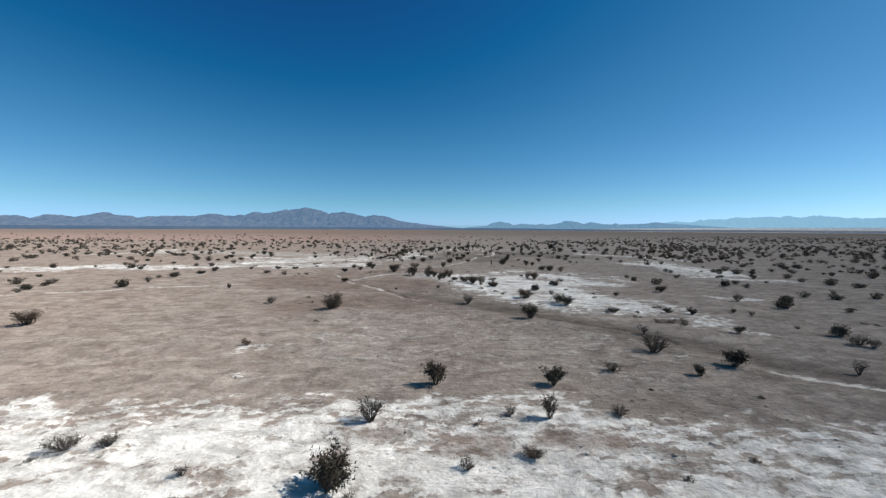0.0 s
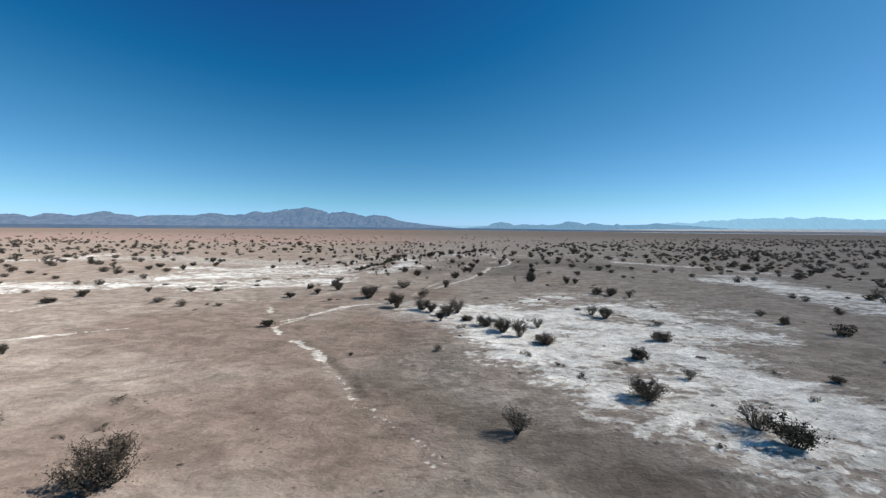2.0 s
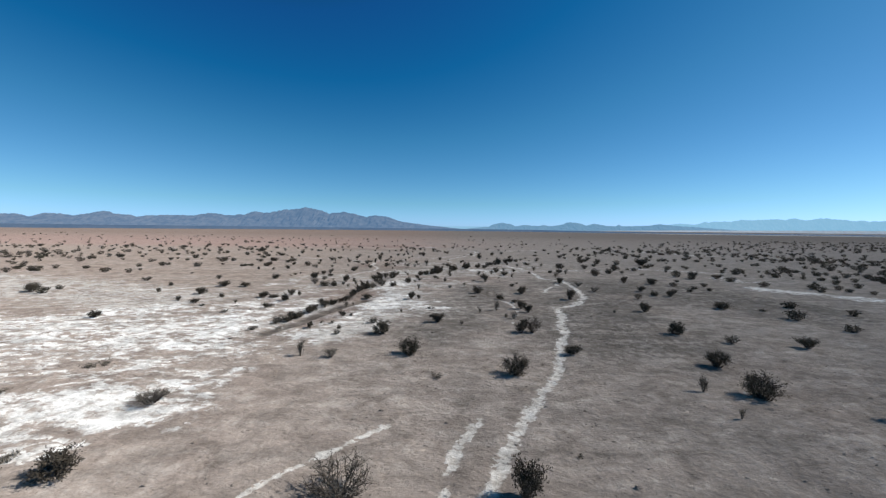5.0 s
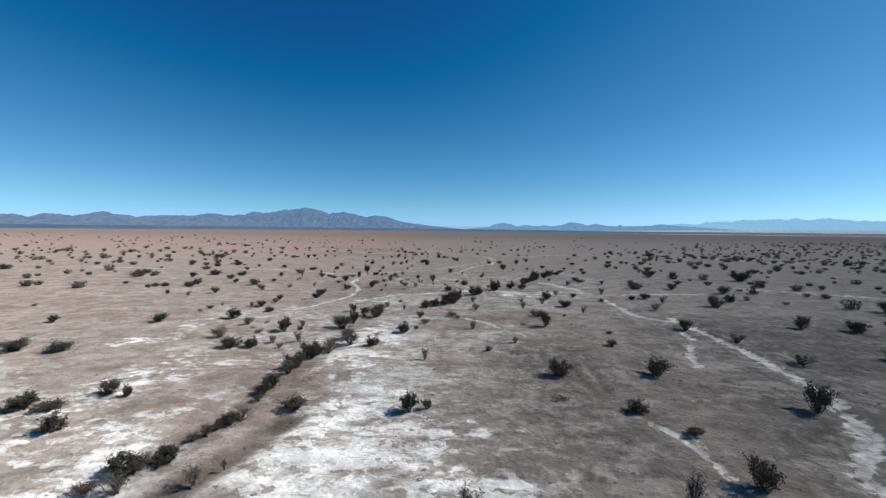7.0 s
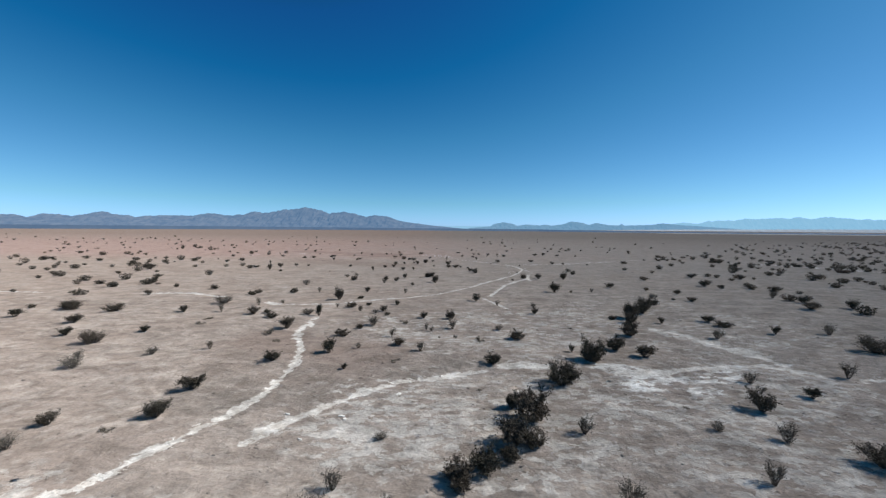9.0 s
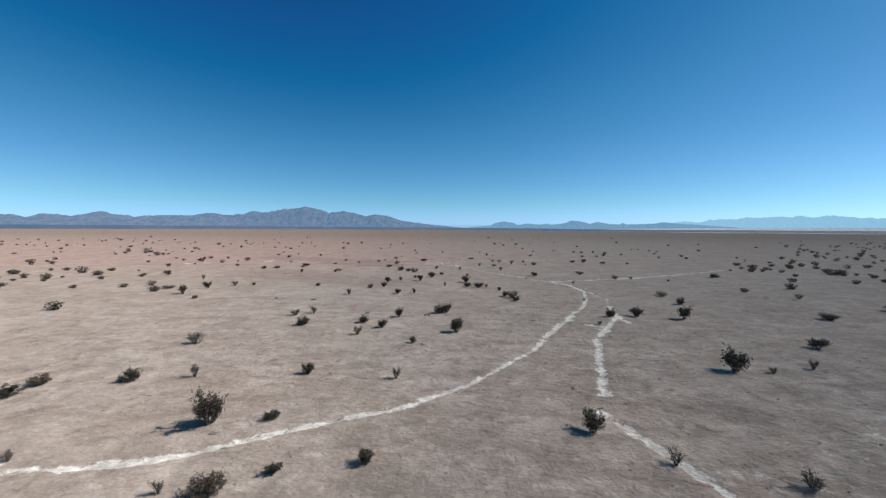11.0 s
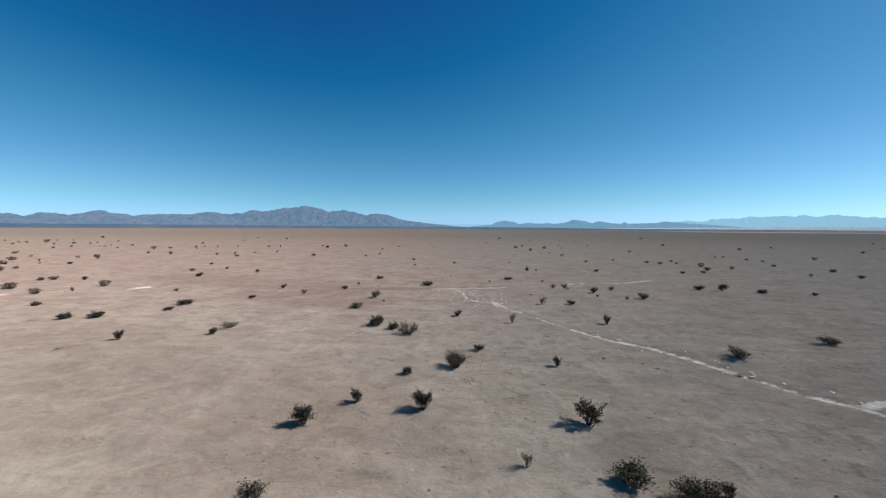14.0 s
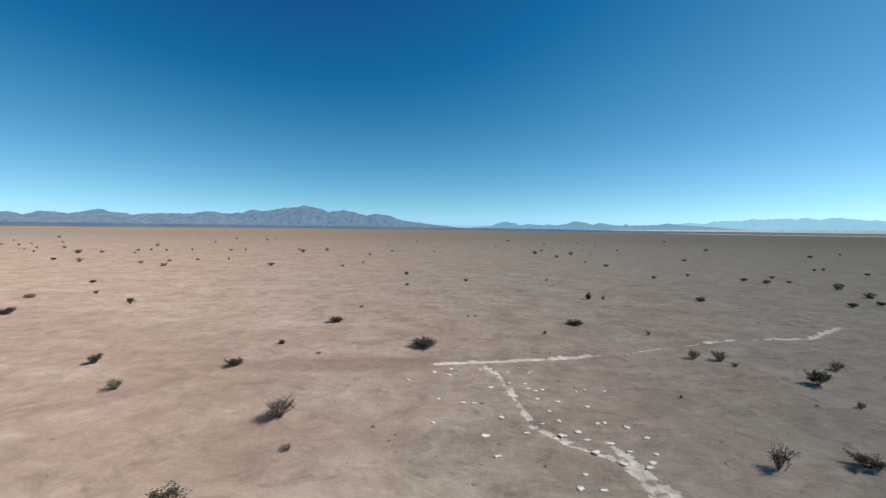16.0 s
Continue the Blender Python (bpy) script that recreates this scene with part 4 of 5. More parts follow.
def tuft_meshes(seed, blades, height):
    """A low dead tuft, one metre wide: short bent straws and crumbs of stems."""
    rng = random.Random(seed)
    sv, sf, lv, lf = [], [], [], []
    cores = [(rng.gauss(0, 0.22), rng.gauss(0, 0.14)) for _ in range(5)]
    for _ in range(26):
        cx, cy = rng.choice(cores)
        a = Vector((cx + rng.gauss(0, 0.07), cy + rng.gauss(0, 0.05), -0.02))
        b = a + Vector((rng.gauss(0, 0.14), rng.gauss(0, 0.12), rng.uniform(0.4, 1.0) * height))
        tube(sv, sf, [a, a.lerp(b, 0.5) + Vector((0, 0, 0.02)), b], 0.008, 0.003)
    for _ in range(blades):
        cx, cy = rng.choice(cores)
        p = Vector((cx + rng.gauss(0, 0.10), cy + rng.gauss(0, 0.07), rng.uniform(0.0, 0.7) * height))
        leaf(rng, lv, lf, p, rng.uniform(0.05, 0.13), rng.uniform(0.012, 0.035), 0.5)
    return mesh_of("trunk", sv, sf), mesh_of("crown", lv, lf)


def plant_kind(name, meshes, wood, leaves):
    """The first of a kind: an Empty at its foot with its wood and its crown under it."""
    root = new(name)
    root.empty_display_size = 0.2
    part("trunk", meshes[0], wood, root)
    part("crown", meshes[1], leaves, root)
    return root


KINDS = {
    "desert_shrub": [plant_kind("desert_shrub", shrub_meshes(s, n, 5, int(c * 1.7), 0.051, a, k), BARK, GREEN_LEAF)
                     for s, n, c, a, k in ((1, 20, 1200, 0.95, 5), (2, 16, 1050, 0.75, 4), (3, 22, 1300, 1.20, 6), (4, 14, 950, 0.62, 3), (5, 22, 1350, 1.05, 7), (6, 17, 1100, 0.85, 4), (7, 13, 1000, 0.70, 3), (8, 24, 1350, 1.40, 6))],
    "dry_shrub": [plant_kind("dry_shrub", shrub_meshes(s, n, 7, int(c * 1.5), 0.036, a, k), BARK, GREY_LEAF)
                  for s, n, c, a, k in ((11, 18, 700, 0.95, 4), (12, 16, 520, 0.7, 3), (13, 20, 850, 1.15, 5), (14, 14, 420, 0.6, 3))],
    "brown_shrub": [plant_kind("brown_shrub", shrub_meshes(s, n, 7, int(c * 1.5), 0.040, a, k), BARK, BROWN_LEAF)
                    for s, n, c, a, k in ((21, 18, 900, 0.8, 3), (22, 18, 800, 1.05, 4))],
    "gully_shrub": [plant_kind("gully_shrub", shrub_meshes(s, n, 5, int(c * 1.7), 0.051, a, k), BARK, GREEN_LEAF)
                    for s, n, c, a, k in ((31, 22, 1500, 1.25, 6), (32, 20, 1350, 1.05, 5), (33, 24, 1600, 1.35, 7))],
    "grass_tuft": [plant_kind("grass_tuft", tuft_meshes(s, b, h), BARK, STRAW) for s, b, h in ((41, 220, 0.20), (42, 160, 0.16), (43, 260, 0.24))],
}
LARGE = {
    "desert_shrub": [plant_kind("desert_shrub", shrub_meshes(s, n, 8, c, 0.031, a, k), BARK, GREEN_LEAF) for s, n, c, a, k in ((51, 30, 4200, 1.05, 6), (52, 32, 4600, 1.30, 7), (53, 28, 3900, 0.90, 5))],
    "gully_shrub": [plant_kind("gully_shrub", shrub_meshes(s, n, 8, c, 0.031, a, k), BARK, GREEN_LEAF) for s, n, c, a, k in ((61, 32, 4600, 1.20, 6), (62, 30, 4300, 1.35, 7))],
    "dry_shrub": [plant_kind("dry_shrub", shrub_meshes(s, n, 9, c, 0.026, a, k), BARK, GREY_LEAF) for s, n, c, a, k in ((71, 30, 2300, 0.95, 5), (72, 28, 2000, 1.15, 4))],
}
NATIVE_HEIGHT = {"desert_shrub": 0.58, "dry_shrub": 0.58, "brown_shrub": 0.55, "gully_shrub": 0.58, "grass_tuft": 0.30}
WORDS = {
    "desert_shrub": ("dark olive desert shrub with dense leaves", "shrub", "scattered desert shrubs"),
    "dry_shrub": ("grey half-bare desert shrub with thin twigs", "shrub", "scattered dry shrubs"),
    "brown_shrub": ("brown withered desert shrub with dead leaves", "shrub", "scattered withered shrubs"),
    "gully_shrub": ("large dark shrub crowded along a dry gully", "shrub", "shrubs along the gully"),
    "grass_tuft": ("low dead grey grass tuft lying flat", "grass tuft", "dead tufts on the flat"),
}
FREE = {k: list(v) for k, v in KINDS.items()}
FREE_LARGE = {k: list(v) for k, v in LARGE.items()}
turn = random.Random(5)


def plants(kind, rows):
    """Places plants: east, north, width and height in metres."""
    label, category, group = WORDS[kind]
    for x, y, wide, high in rows:
        where = np.array([x]), np.array([y])
        white = field_at("salt", *where)[0] > 0.45
        big = wide > 1.55 and kind in LARGE
        size = "small " if wide < 0.5 else "wide " if big and kind != "gully_shrub" else ""
        m = (Matrix.Translation((x, y, float(swell(x, y)) - 0.02)) @ Matrix.Rotation(turn.uniform(0, 6.283), 4, "Z")
             @ Matrix.Diagonal((wide, wide * turn.uniform(0.85, 1.1), high / NATIVE_HEIGHT[kind], 1)))
        waiting = FREE_LARGE[kind] if big else FREE[kind]
        ob = waiting.pop() if waiting else copy_thing(turn.choice(LARGE[kind] if big else KINDS[kind]), Matrix.Identity(4))
        ob.matrix_basis = m
        tagged(ob, label if kind == "gully_shrub" else size + label + (" on white salt crust" if white else " on bare soil"), category, group)


plants("desert_shrub", [
    (1.8, 10.4, 1.49, 1.10), (4.2, 16.3, 1.27, 0.98), (8.8, 16.3, 1.22, 0.83), (15.1, 17.2, 0.68, 0.55), (17.5, 18.4, 1.39, 0.89), (27.3, 23.3, 1.28, 0.77),
    (22.0, 24.0, 0.79, 0.47), (10.5, 27.6, 1.93, 1.00), (22.5, 29.0, 0.97, 0.56), (25.7, 29.3, 0.54, 0.34), (21.0, 29.5, 0.79, 0.45), (-3.6, 30.0, 2.21, 1.24),
    (14.3, 31.9, 1.48, 0.95), (32.4, 32.5, 1.58, 0.76), (11.7, 35.0, 1.90, 0.87), (20.5, 36.7, 0.85, 0.33), (25.8, 38.8, 1.51, 0.67), (-16.4, 39.2, 0.49, 0.57),
    (13.7, 39.3, 1.28, 0.70), (-0.1, 39.6, 0.29, 0.19), (9.8, 41.7, 1.64, 0.48), (16.4, 42.2, 1.48, 0.66), (34.7, 42.4, 1.34, 0.87)])
plants("desert_shrub", [
    (7.9, 44.0, 2.11, 0.94), (-6.5, 44.9, 1.37, 0.49), (7.0, 45.4, 1.90, 0.72), (27.0, 46.5, 0.89, 0.62), (4.2, 46.6, 0.89, 0.79), (6.0, 46.8, 1.32, 0.38),
    (15.6, 47.6, 1.68, 0.85), (4.7, 48.1, 2.02, 0.93), (-27.9, 48.2, 1.86, 0.64), (42.8, 48.6, 1.02, 0.65), (3.5, 49.2, 1.55, 0.83), (33.9, 49.6, 0.78, 0.40),
    (14.6, 50.3, 0.66, 0.24), (0.8, 50.8, 1.78, 1.22), (-26.7, 51.4, 1.53, 0.52), (46.3, 53.1, 1.47, 0.58), (-26.5, 54.2, 1.41, 0.69), (-8.9, 54.6, 1.51, 0.50),
    (-2.1, 54.7, 2.41, 1.18), (-7.1, 56.3, 0.99, 0.58), (20.0, 56.8, 1.65, 0.82), (-22.9, 56.8, 0.64, 0.49), (-19.1, 57.0, 1.29, 0.58)])
plants("desert_shrub", [
    (-16.8, 57.3, 1.31, 0.42), (19.1, 57.6, 1.37, 0.74), (-8.6, 58.9, 1.02, 0.59), (4.7, 60.6, 1.13, 0.95), (-14.8, 60.8, 0.81, 0.24), (-6.8, 61.3, 1.38, 0.74),
    (-16.0, 63.5, 0.93, 0.28), (18.3, 64.4, 1.38, 1.02), (19.3, 64.4, 1.14, 0.73), (14.7, 66.2, 1.94, 0.95), (5.9, 68.1, 1.72, 0.94), (15.4, 69.5, 1.69, 0.84),
    (1.1, 70.9, 1.60, 0.86), (9.2, 71.0, 1.07, 0.57), (22.3, 72.4, 1.46, 0.70), (-31.2, 73.9, 1.30, 0.84), (-36.1, 74.3, 1.59, 0.71), (-0.8, 74.3, 1.39, 0.93),
    (7.5, 75.0, 1.13, 0.75), (16.9, 75.0, 1.35, 0.88), (-3.6, 75.3, 0.43, 0.31), (-5.4, 75.4, 0.66, 0.45), (8.0, 76.6, 0.87, 0.51)])
plants("desert_shrub", [
    (2.4, 77.3, 1.39, 0.74), (-20.4, 77.4, 1.18, 0.59), (-36.9, 77.5, 1.71, 0.69), (-4.3, 78.9, 0.63, 0.51), (-3.7, 78.9, 0.31, 0.28), (-29.9, 79.5, 1.39, 0.75),
    (-33.8, 80.2, 1.42, 0.64), (9.1, 80.4, 0.88, 0.68), (-10.7, 81.0, 0.73, 0.49), (18.2, 81.2, 1.35, 0.82), (-15.7, 81.3, 0.62, 0.22), (8.9, 82.0, 1.16, 0.81),
    (25.1, 82.6, 1.82, 0.68), (-17.2, 82.8, 1.21, 0.42), (-14.0, 82.9, 0.41, 0.30), (-19.3, 83.9, 0.72, 0.45), (-10.6, 84.3, 0.88, 0.72), (8.8, 84.4, 0.67, 0.33),
    (-16.6, 85.5, 0.63, 0.42), (-13.0, 85.7, 1.42, 0.56), (-12.1, 85.7, 1.18, 0.35), (-0.0, 85.8, 0.95, 0.71), (7.8, 85.9, 0.96, 0.50)])
plants("desert_shrub", [
    (14.1, 86.0, 1.20, 1.07), (0.6, 86.0, 0.56, 0.43), (-4.0, 86.0, 1.20, 0.50), (-10.2, 86.6, 0.49, 0.52), (-19.1, 86.7, 1.49, 0.74), (-11.0, 86.8, 1.08, 0.59),
    (-34.9, 87.1, 1.86, 0.90), (-23.8, 87.8, 0.61, 0.47), (22.8, 88.3, 1.07, 0.56), (24.4, 88.3, 1.42, 0.72), (6.1, 89.1, 1.56, 0.82), (10.5, 89.5, 1.50, 0.84),
    (23.2, 91.4, 1.41, 0.63), (-19.8, 91.6, 1.83, 0.64), (-25.4, 91.7, 0.71, 0.46), (-17.7, 91.7, 1.53, 0.55), (-9.8, 92.6, 1.63, 0.58), (-8.8, 92.7, 1.09, 0.59),
    (-2.6, 93.2, 0.96, 0.58), (10.2, 93.3, 0.78, 0.38), (31.8, 94.6, 0.91, 0.51), (-8.2, 95.5, 1.48, 0.88), (-1.2, 95.7, 1.12, 0.72)])
plants("desert_shrub", [
    (-7.4, 95.8, 0.48, 0.32), (11.2, 96.0, 0.62, 0.18), (-5.0, 96.4, 1.92, 0.84), (-0.5, 96.6, 0.54, 0.23), (27.2, 97.0, 1.35, 0.77), (16.5, 97.1, 1.60, 0.77),
    (-23.6, 97.2, 1.04, 0.51), (24.3, 97.6, 1.37, 0.89), (7.8, 97.6, 1.04, 1.06), (-17.1, 97.6, 1.40, 0.63), (-4.7, 98.0, 0.97, 0.96), (-12.9, 98.6, 1.28, 0.82),
    (-0.4, 99.6, 0.71, 0.49), (-3.5, 99.8, 1.57, 0.90), (-4.4, 100.1, 1.14, 0.66), (9.8, 100.2, 0.46, 0.20), (-11.6, 101.1, 1.04, 0.44), (-5.5, 101.3, 0.92, 0.66),
    (-16.4, 101.8, 0.70, 0.28), (36.0, 102.9, 1.45, 1.04), (-13.1, 103.0, 1.09, 0.55), (39.5, 103.1, 1.32, 0.65), (11.1, 104.0, 1.58, 0.64)])
plants("desert_shrub", [
    (23.5, 104.4, 1.80, 1.03), (-12.8, 105.7, 0.79, 0.49), (-9.8, 106.2, 1.19, 0.64), (15.0, 106.3, 0.65, 0.36), (26.4, 106.6, 1.17, 0.81), (10.4, 107.1, 1.29, 0.86),
    (18.3, 107.7, 0.86, 0.46), (13.1, 108.1, 0.79, 0.47), (-24.2, 108.2, 0.53, 0.47), (19.8, 108.3, 1.77, 0.56), (-10.1, 108.5, 1.22, 0.65), (-20.1, 108.7, 1.08, 0.65),
    (-4.9, 110.6, 0.45, 0.30), (-28.1, 111.0, 0.79, 0.44), (29.3, 111.4, 1.81, 0.90), (1.7, 111.6, 1.09, 0.59), (-8.5, 111.7, 1.22, 0.55), (-27.1, 112.1, 0.93, 0.46),
    (-24.8, 112.2, 1.77, 0.56), (9.3, 112.7, 1.49, 0.64), (-6.2, 112.8, 0.98, 0.76), (5.9, 113.3, 0.54, 0.42), (21.4, 113.5, 2.18, 0.88)])
plants("desert_shrub", [
    (25.5, 113.7, 1.43, 0.78), (-2.9, 114.0, 0.98, 0.44), (-19.1, 114.1, 1.62, 0.75), (-25.3, 114.3, 1.45, 0.70), (3.5, 115.4, 1.20, 0.61), (-21.9, 115.6, 1.22, 0.54),
    (-6.4, 116.0, 1.10, 0.49), (-17.9, 116.2, 0.78, 0.42), (19.4, 117.0, 0.73, 0.58), (-10.1, 117.3, 1.46, 0.82), (-5.7, 117.6, 0.60, 0.38), (-23.8, 118.1, 1.29, 0.61),
    (17.4, 118.6, 1.67, 0.39), (-35.7, 119.4, 2.63, 0.82), (-29.3, 119.7, 1.20, 0.59), (14.1, 119.8, 0.74, 0.49), (17.3, 119.9, 1.20, 0.50), (-0.1, 120.0, 0.94, 0.70),
    (-12.2, 120.0, 1.31, 0.42), (-1.9, 120.1, 0.79, 0.52), (11.2, 120.6, 0.76, 0.34), (-4.5, 120.9, 0.56, 0.25), (-9.3, 120.9, 0.73, 0.90)])
plants("desert_shrub", [
    (-14.0, 121.2, 1.42, 0.61), (38.5, 121.2, 3.47, 1.36), (-13.2, 121.5, 0.75, 0.31), (-24.4, 121.8, 2.00, 0.62), (-19.4, 121.8, 0.87, 0.54), (6.1, 122.0, 0.72, 0.53),
    (-28.1, 122.3, 2.34, 0.73), (-5.0, 122.3, 0.80, 0.44), (-37.5, 123.1, 1.61, 0.65), (-7.7, 123.8, 1.20, 0.48), (-6.5, 124.6, 0.56, 0.31), (28.8, 124.6, 1.88, 0.69),
    (32.1, 124.6, 1.37, 0.81), (-4.3, 125.0, 0.64, 0.45), (2.2, 126.5, 0.85, 0.69), (-9.5, 126.9, 1.34, 1.20), (-7.7, 127.2, 0.72, 0.29), (30.7, 127.3, 1.33, 0.76),
    (21.1, 127.5, 1.05, 0.43), (19.8, 128.0, 0.41, 0.22), (-17.9, 128.8, 1.12, 0.46), (-27.3, 128.8, 0.94, 0.51), (-17.8, 129.8, 1.17, 0.40)])
plants("desert_shrub", [
    (-14.6, 130.2, 1.01, 0.57), (-7.9, 131.0, 0.76, 0.51), (22.2, 131.4, 0.96, 0.52), (10.3, 131.6, 1.45, 1.04), (-23.1, 131.8, 1.17, 0.53), (-27.3, 132.5, 0.70, 0.45),
    (20.2, 133.3, 0.93, 0.37), (17.2, 135.0, 1.43, 0.59), (29.1, 135.0, 1.10, 0.49), (-3.9, 135.5, 0.56, 0.40), (28.5, 136.8, 1.52, 0.84), (-1.5, 137.6, 1.21, 0.93),
    (-6.0, 138.5, 0.84, 0.61), (-11.0, 139.0, 1.20, 0.61), (-7.4, 139.7, 0.94, 0.54), (14.2, 141.3, 1.34, 0.96), (-5.3, 141.4, 0.84, 0.66), (24.2, 141.4, 1.76, 0.48),
    (9.4, 141.9, 0.92, 0.69), (11.3, 142.1, 1.30, 0.70), (-2.6, 142.7, 1.09, 0.68), (-2.0, 142.9, 0.99, 0.74), (37.3, 142.9, 1.41, 0.63)])
plants("desert_shrub", [
    (31.8, 144.2, 1.46, 0.65), (17.1, 146.5, 1.04, 0.62), (-23.2, 147.5, 0.66, 0.33), (3.9, 147.7, 1.03, 0.46), (-42.4, 148.7, 2.94, 0.88), (-25.6, 149.5, 1.05, 0.87),
    (3.3, 149.7, 0.90, 0.57), (-10.8, 149.8, 0.57, 0.66), (-6.5, 150.7, 0.85, 0.53), (-5.0, 151.0, 0.60, 0.46), (3.2, 152.7, 0.56, 0.42), (-25.6, 153.1, 1.04, 0.76),
    (-9.6, 153.8, 0.97, 0.44), (-8.4, 154.7, 0.81, 0.54), (-21.9, 154.9, 0.61, 0.36), (1.4, 155.0, 1.32, 0.55), (-15.3, 155.1, 0.72, 0.37), (2.2, 155.1, 0.51, 0.37),
    (0.3, 155.6, 1.25, 0.47), (-8.5, 158.1, 1.04, 0.66), (0.2, 158.2, 1.24, 0.84), (-4.9, 158.9, 1.01, 0.76), (-7.2, 159.6, 0.65, 0.50)])
plants("desert_shrub", [
    (24.2, 160.4, 0.49, 0.27), (-38.3, 161.1, 1.26, 0.45), (-5.7, 162.2, 0.69, 0.33), (-3.7, 163.1, 1.59, 0.71), (-36.7, 163.2, 1.47, 0.60), (0.7, 163.2, 0.51, 0.51),
    (9.4, 164.2, 1.52, 0.49), (32.4, 164.4, 1.52, 0.62), (-2.5, 165.2, 0.71, 0.35), (-21.2, 166.5, 0.56, 0.56), (16.0, 166.6, 1.40, 0.44), (-17.1, 167.9, 0.68, 0.40),
    (-7.2, 169.1, 0.96, 0.50), (-8.3, 169.9, 1.33, 0.74), (6.0, 170.6, 0.77, 0.61), (-28.2, 170.7, 1.21, 0.46), (-26.5, 171.1, 1.23, 0.47), (-3.3, 172.4, 0.74, 0.41),
    (-23.7, 173.7, 0.98, 0.26), (-34.1, 174.6, 1.01, 0.36), (-10.7, 174.8, 1.32, 0.36), (-23.9, 175.7, 1.79, 0.42), (5.8, 176.8, 1.13, 0.37)])
plants("desert_shrub", [
    (-20.0, 178.1, 0.92, 0.31), (12.8, 179.3, 1.07, 0.53), (-28.5, 181.4, 0.51, 0.29), (29.4, 181.4, 0.76, 0.34), (9.6, 182.0, 1.16, 0.62), (25.6, 182.6, 1.32, 0.41),
    (-19.5, 183.1, 0.62, 0.44), (-13.7, 183.2, 1.07, 0.39), (22.6, 183.6, 1.35, 0.73), (20.9, 184.4, 1.39, 0.50), (-5.9, 186.2, 1.86, 0.46), (-13.0, 186.3, 0.45, 0.27),
    (-43.0, 188.0, 0.92, 0.41), (3.2, 191.0, 1.48, 0.33), (-11.6, 191.1, 1.21, 0.42), (-33.0, 191.7, 1.15, 0.51), (-27.8, 195.1, 0.76, 0.49), (27.5, 197.7, 0.95, 0.42),
    (31.0, 198.8, 0.86, 0.33), (-33.8, 199.0, 0.50, 0.33), (7.2, 199.5, 0.63, 0.67), (8.5, 199.6, 0.38, 0.34), (16.8, 199.7, 1.14, 0.39)])
plants("desert_shrub", [
    (-39.5, 204.9, 0.88, 0.33), (-2.5, 209.8, 0.66, 0.30), (6.7, 210.8, 0.34, 0.30), (30.8, 213.1, 1.07, 0.40), (-9.6, 215.2, 0.75, 0.42), (37.0, 216.4, 0.76, 0.34),
    (27.0, 217.6, 0.59, 0.35), (54.4, 221.2, 0.84, 0.37), (-30.4, 223.8, 1.76, 0.49), (52.0, 226.5, 0.46, 0.41), (54.5, 227.6, 0.58, 0.42), (-66.7, 227.9, 0.94, 0.42),
    (-45.4, 230.3, 0.98, 0.33), (-41.3, 232.1, 0.50, 0.45), (-86.5, 243.5, 0.59, 0.40), (-73.8, 244.5, 1.20, 0.40), (-20.2, 246.8, 0.62, 0.41), (-71.4, 250.7, 1.30, 0.44),
    (-66.1, 251.9, 0.49, 0.59), (-61.2, 253.1, 0.50, 0.60), (-70.4, 253.1, 0.67, 0.45), (-50.5, 255.5, 0.51, 0.61), (-93.4, 256.7, 1.04, 0.47)])
plants("desert_shrub", [
    (-39.9, 260.2, 1.08, 0.48)])
plants("dry_shrub", [
    (-1.9, 10.7, 0.60, 0.32), (-5.8, 11.8, 1.34, 0.45), (-4.8, 12.0, 0.98, 0.37), (2.2, 13.4, 1.22, 0.94), (6.7, 13.9, 0.69, 0.33), (10.3, 14.0, 0.84, 0.35),
    (22.2, 17.6, 0.96, 0.62), (11.8, 17.8, 1.21, 0.43), (15.0, 20.5, 1.77, 1.00), (26.8, 21.1, 1.09, 0.55), (26.5, 21.6, 1.50, 0.57), (16.3, 23.9, 1.24, 0.55),
    (26.3, 28.4, 0.80, 0.38), (17.1, 29.8, 1.72, 0.46), (-9.3, 32.4, 1.25, 0.66), (6.6, 32.7, 1.18, 0.81), (14.0, 32.8, 1.52, 0.82), (29.7, 34.1, 1.28, 0.80),
    (-34.1, 36.5, 0.90, 0.48), (14.6, 37.0, 0.82, 0.56), (41.5, 37.6, 1.07, 0.50), (4.1, 40.3, 0.64, 0.40), (-36.3, 41.7, 1.62, 0.63)])
plants("dry_shrub", [
    (-27.5, 43.4, 1.18, 0.78), (10.3, 45.1, 1.10, 0.75), (18.3, 46.0, 1.42, 0.45), (15.0, 48.5, 1.41, 0.80), (27.3, 48.8, 1.02, 0.58), (5.4, 49.0, 1.60, 1.23),
    (2.8, 50.0, 2.16, 1.11), (-15.5, 50.4, 1.07, 0.59), (-12.8, 50.6, 0.83, 0.30), (-18.5, 52.0, 1.47, 0.54), (0.2, 52.2, 1.45, 0.76), (-0.0, 54.3, 0.80, 0.76),
    (21.3, 55.9, 1.51, 0.87), (-5.8, 58.6, 1.66, 1.05), (0.3, 60.6, 2.20, 0.83), (12.6, 64.4, 0.38, 0.44), (-7.4, 65.3, 1.60, 0.53), (12.9, 66.7, 0.51, 0.72),
    (-2.6, 70.1, 0.98, 0.55), (-4.1, 70.3, 0.69, 0.93), (18.7, 73.0, 1.08, 0.51), (-3.4, 74.1, 0.64, 0.33), (-8.6, 74.7, 0.86, 0.32)])
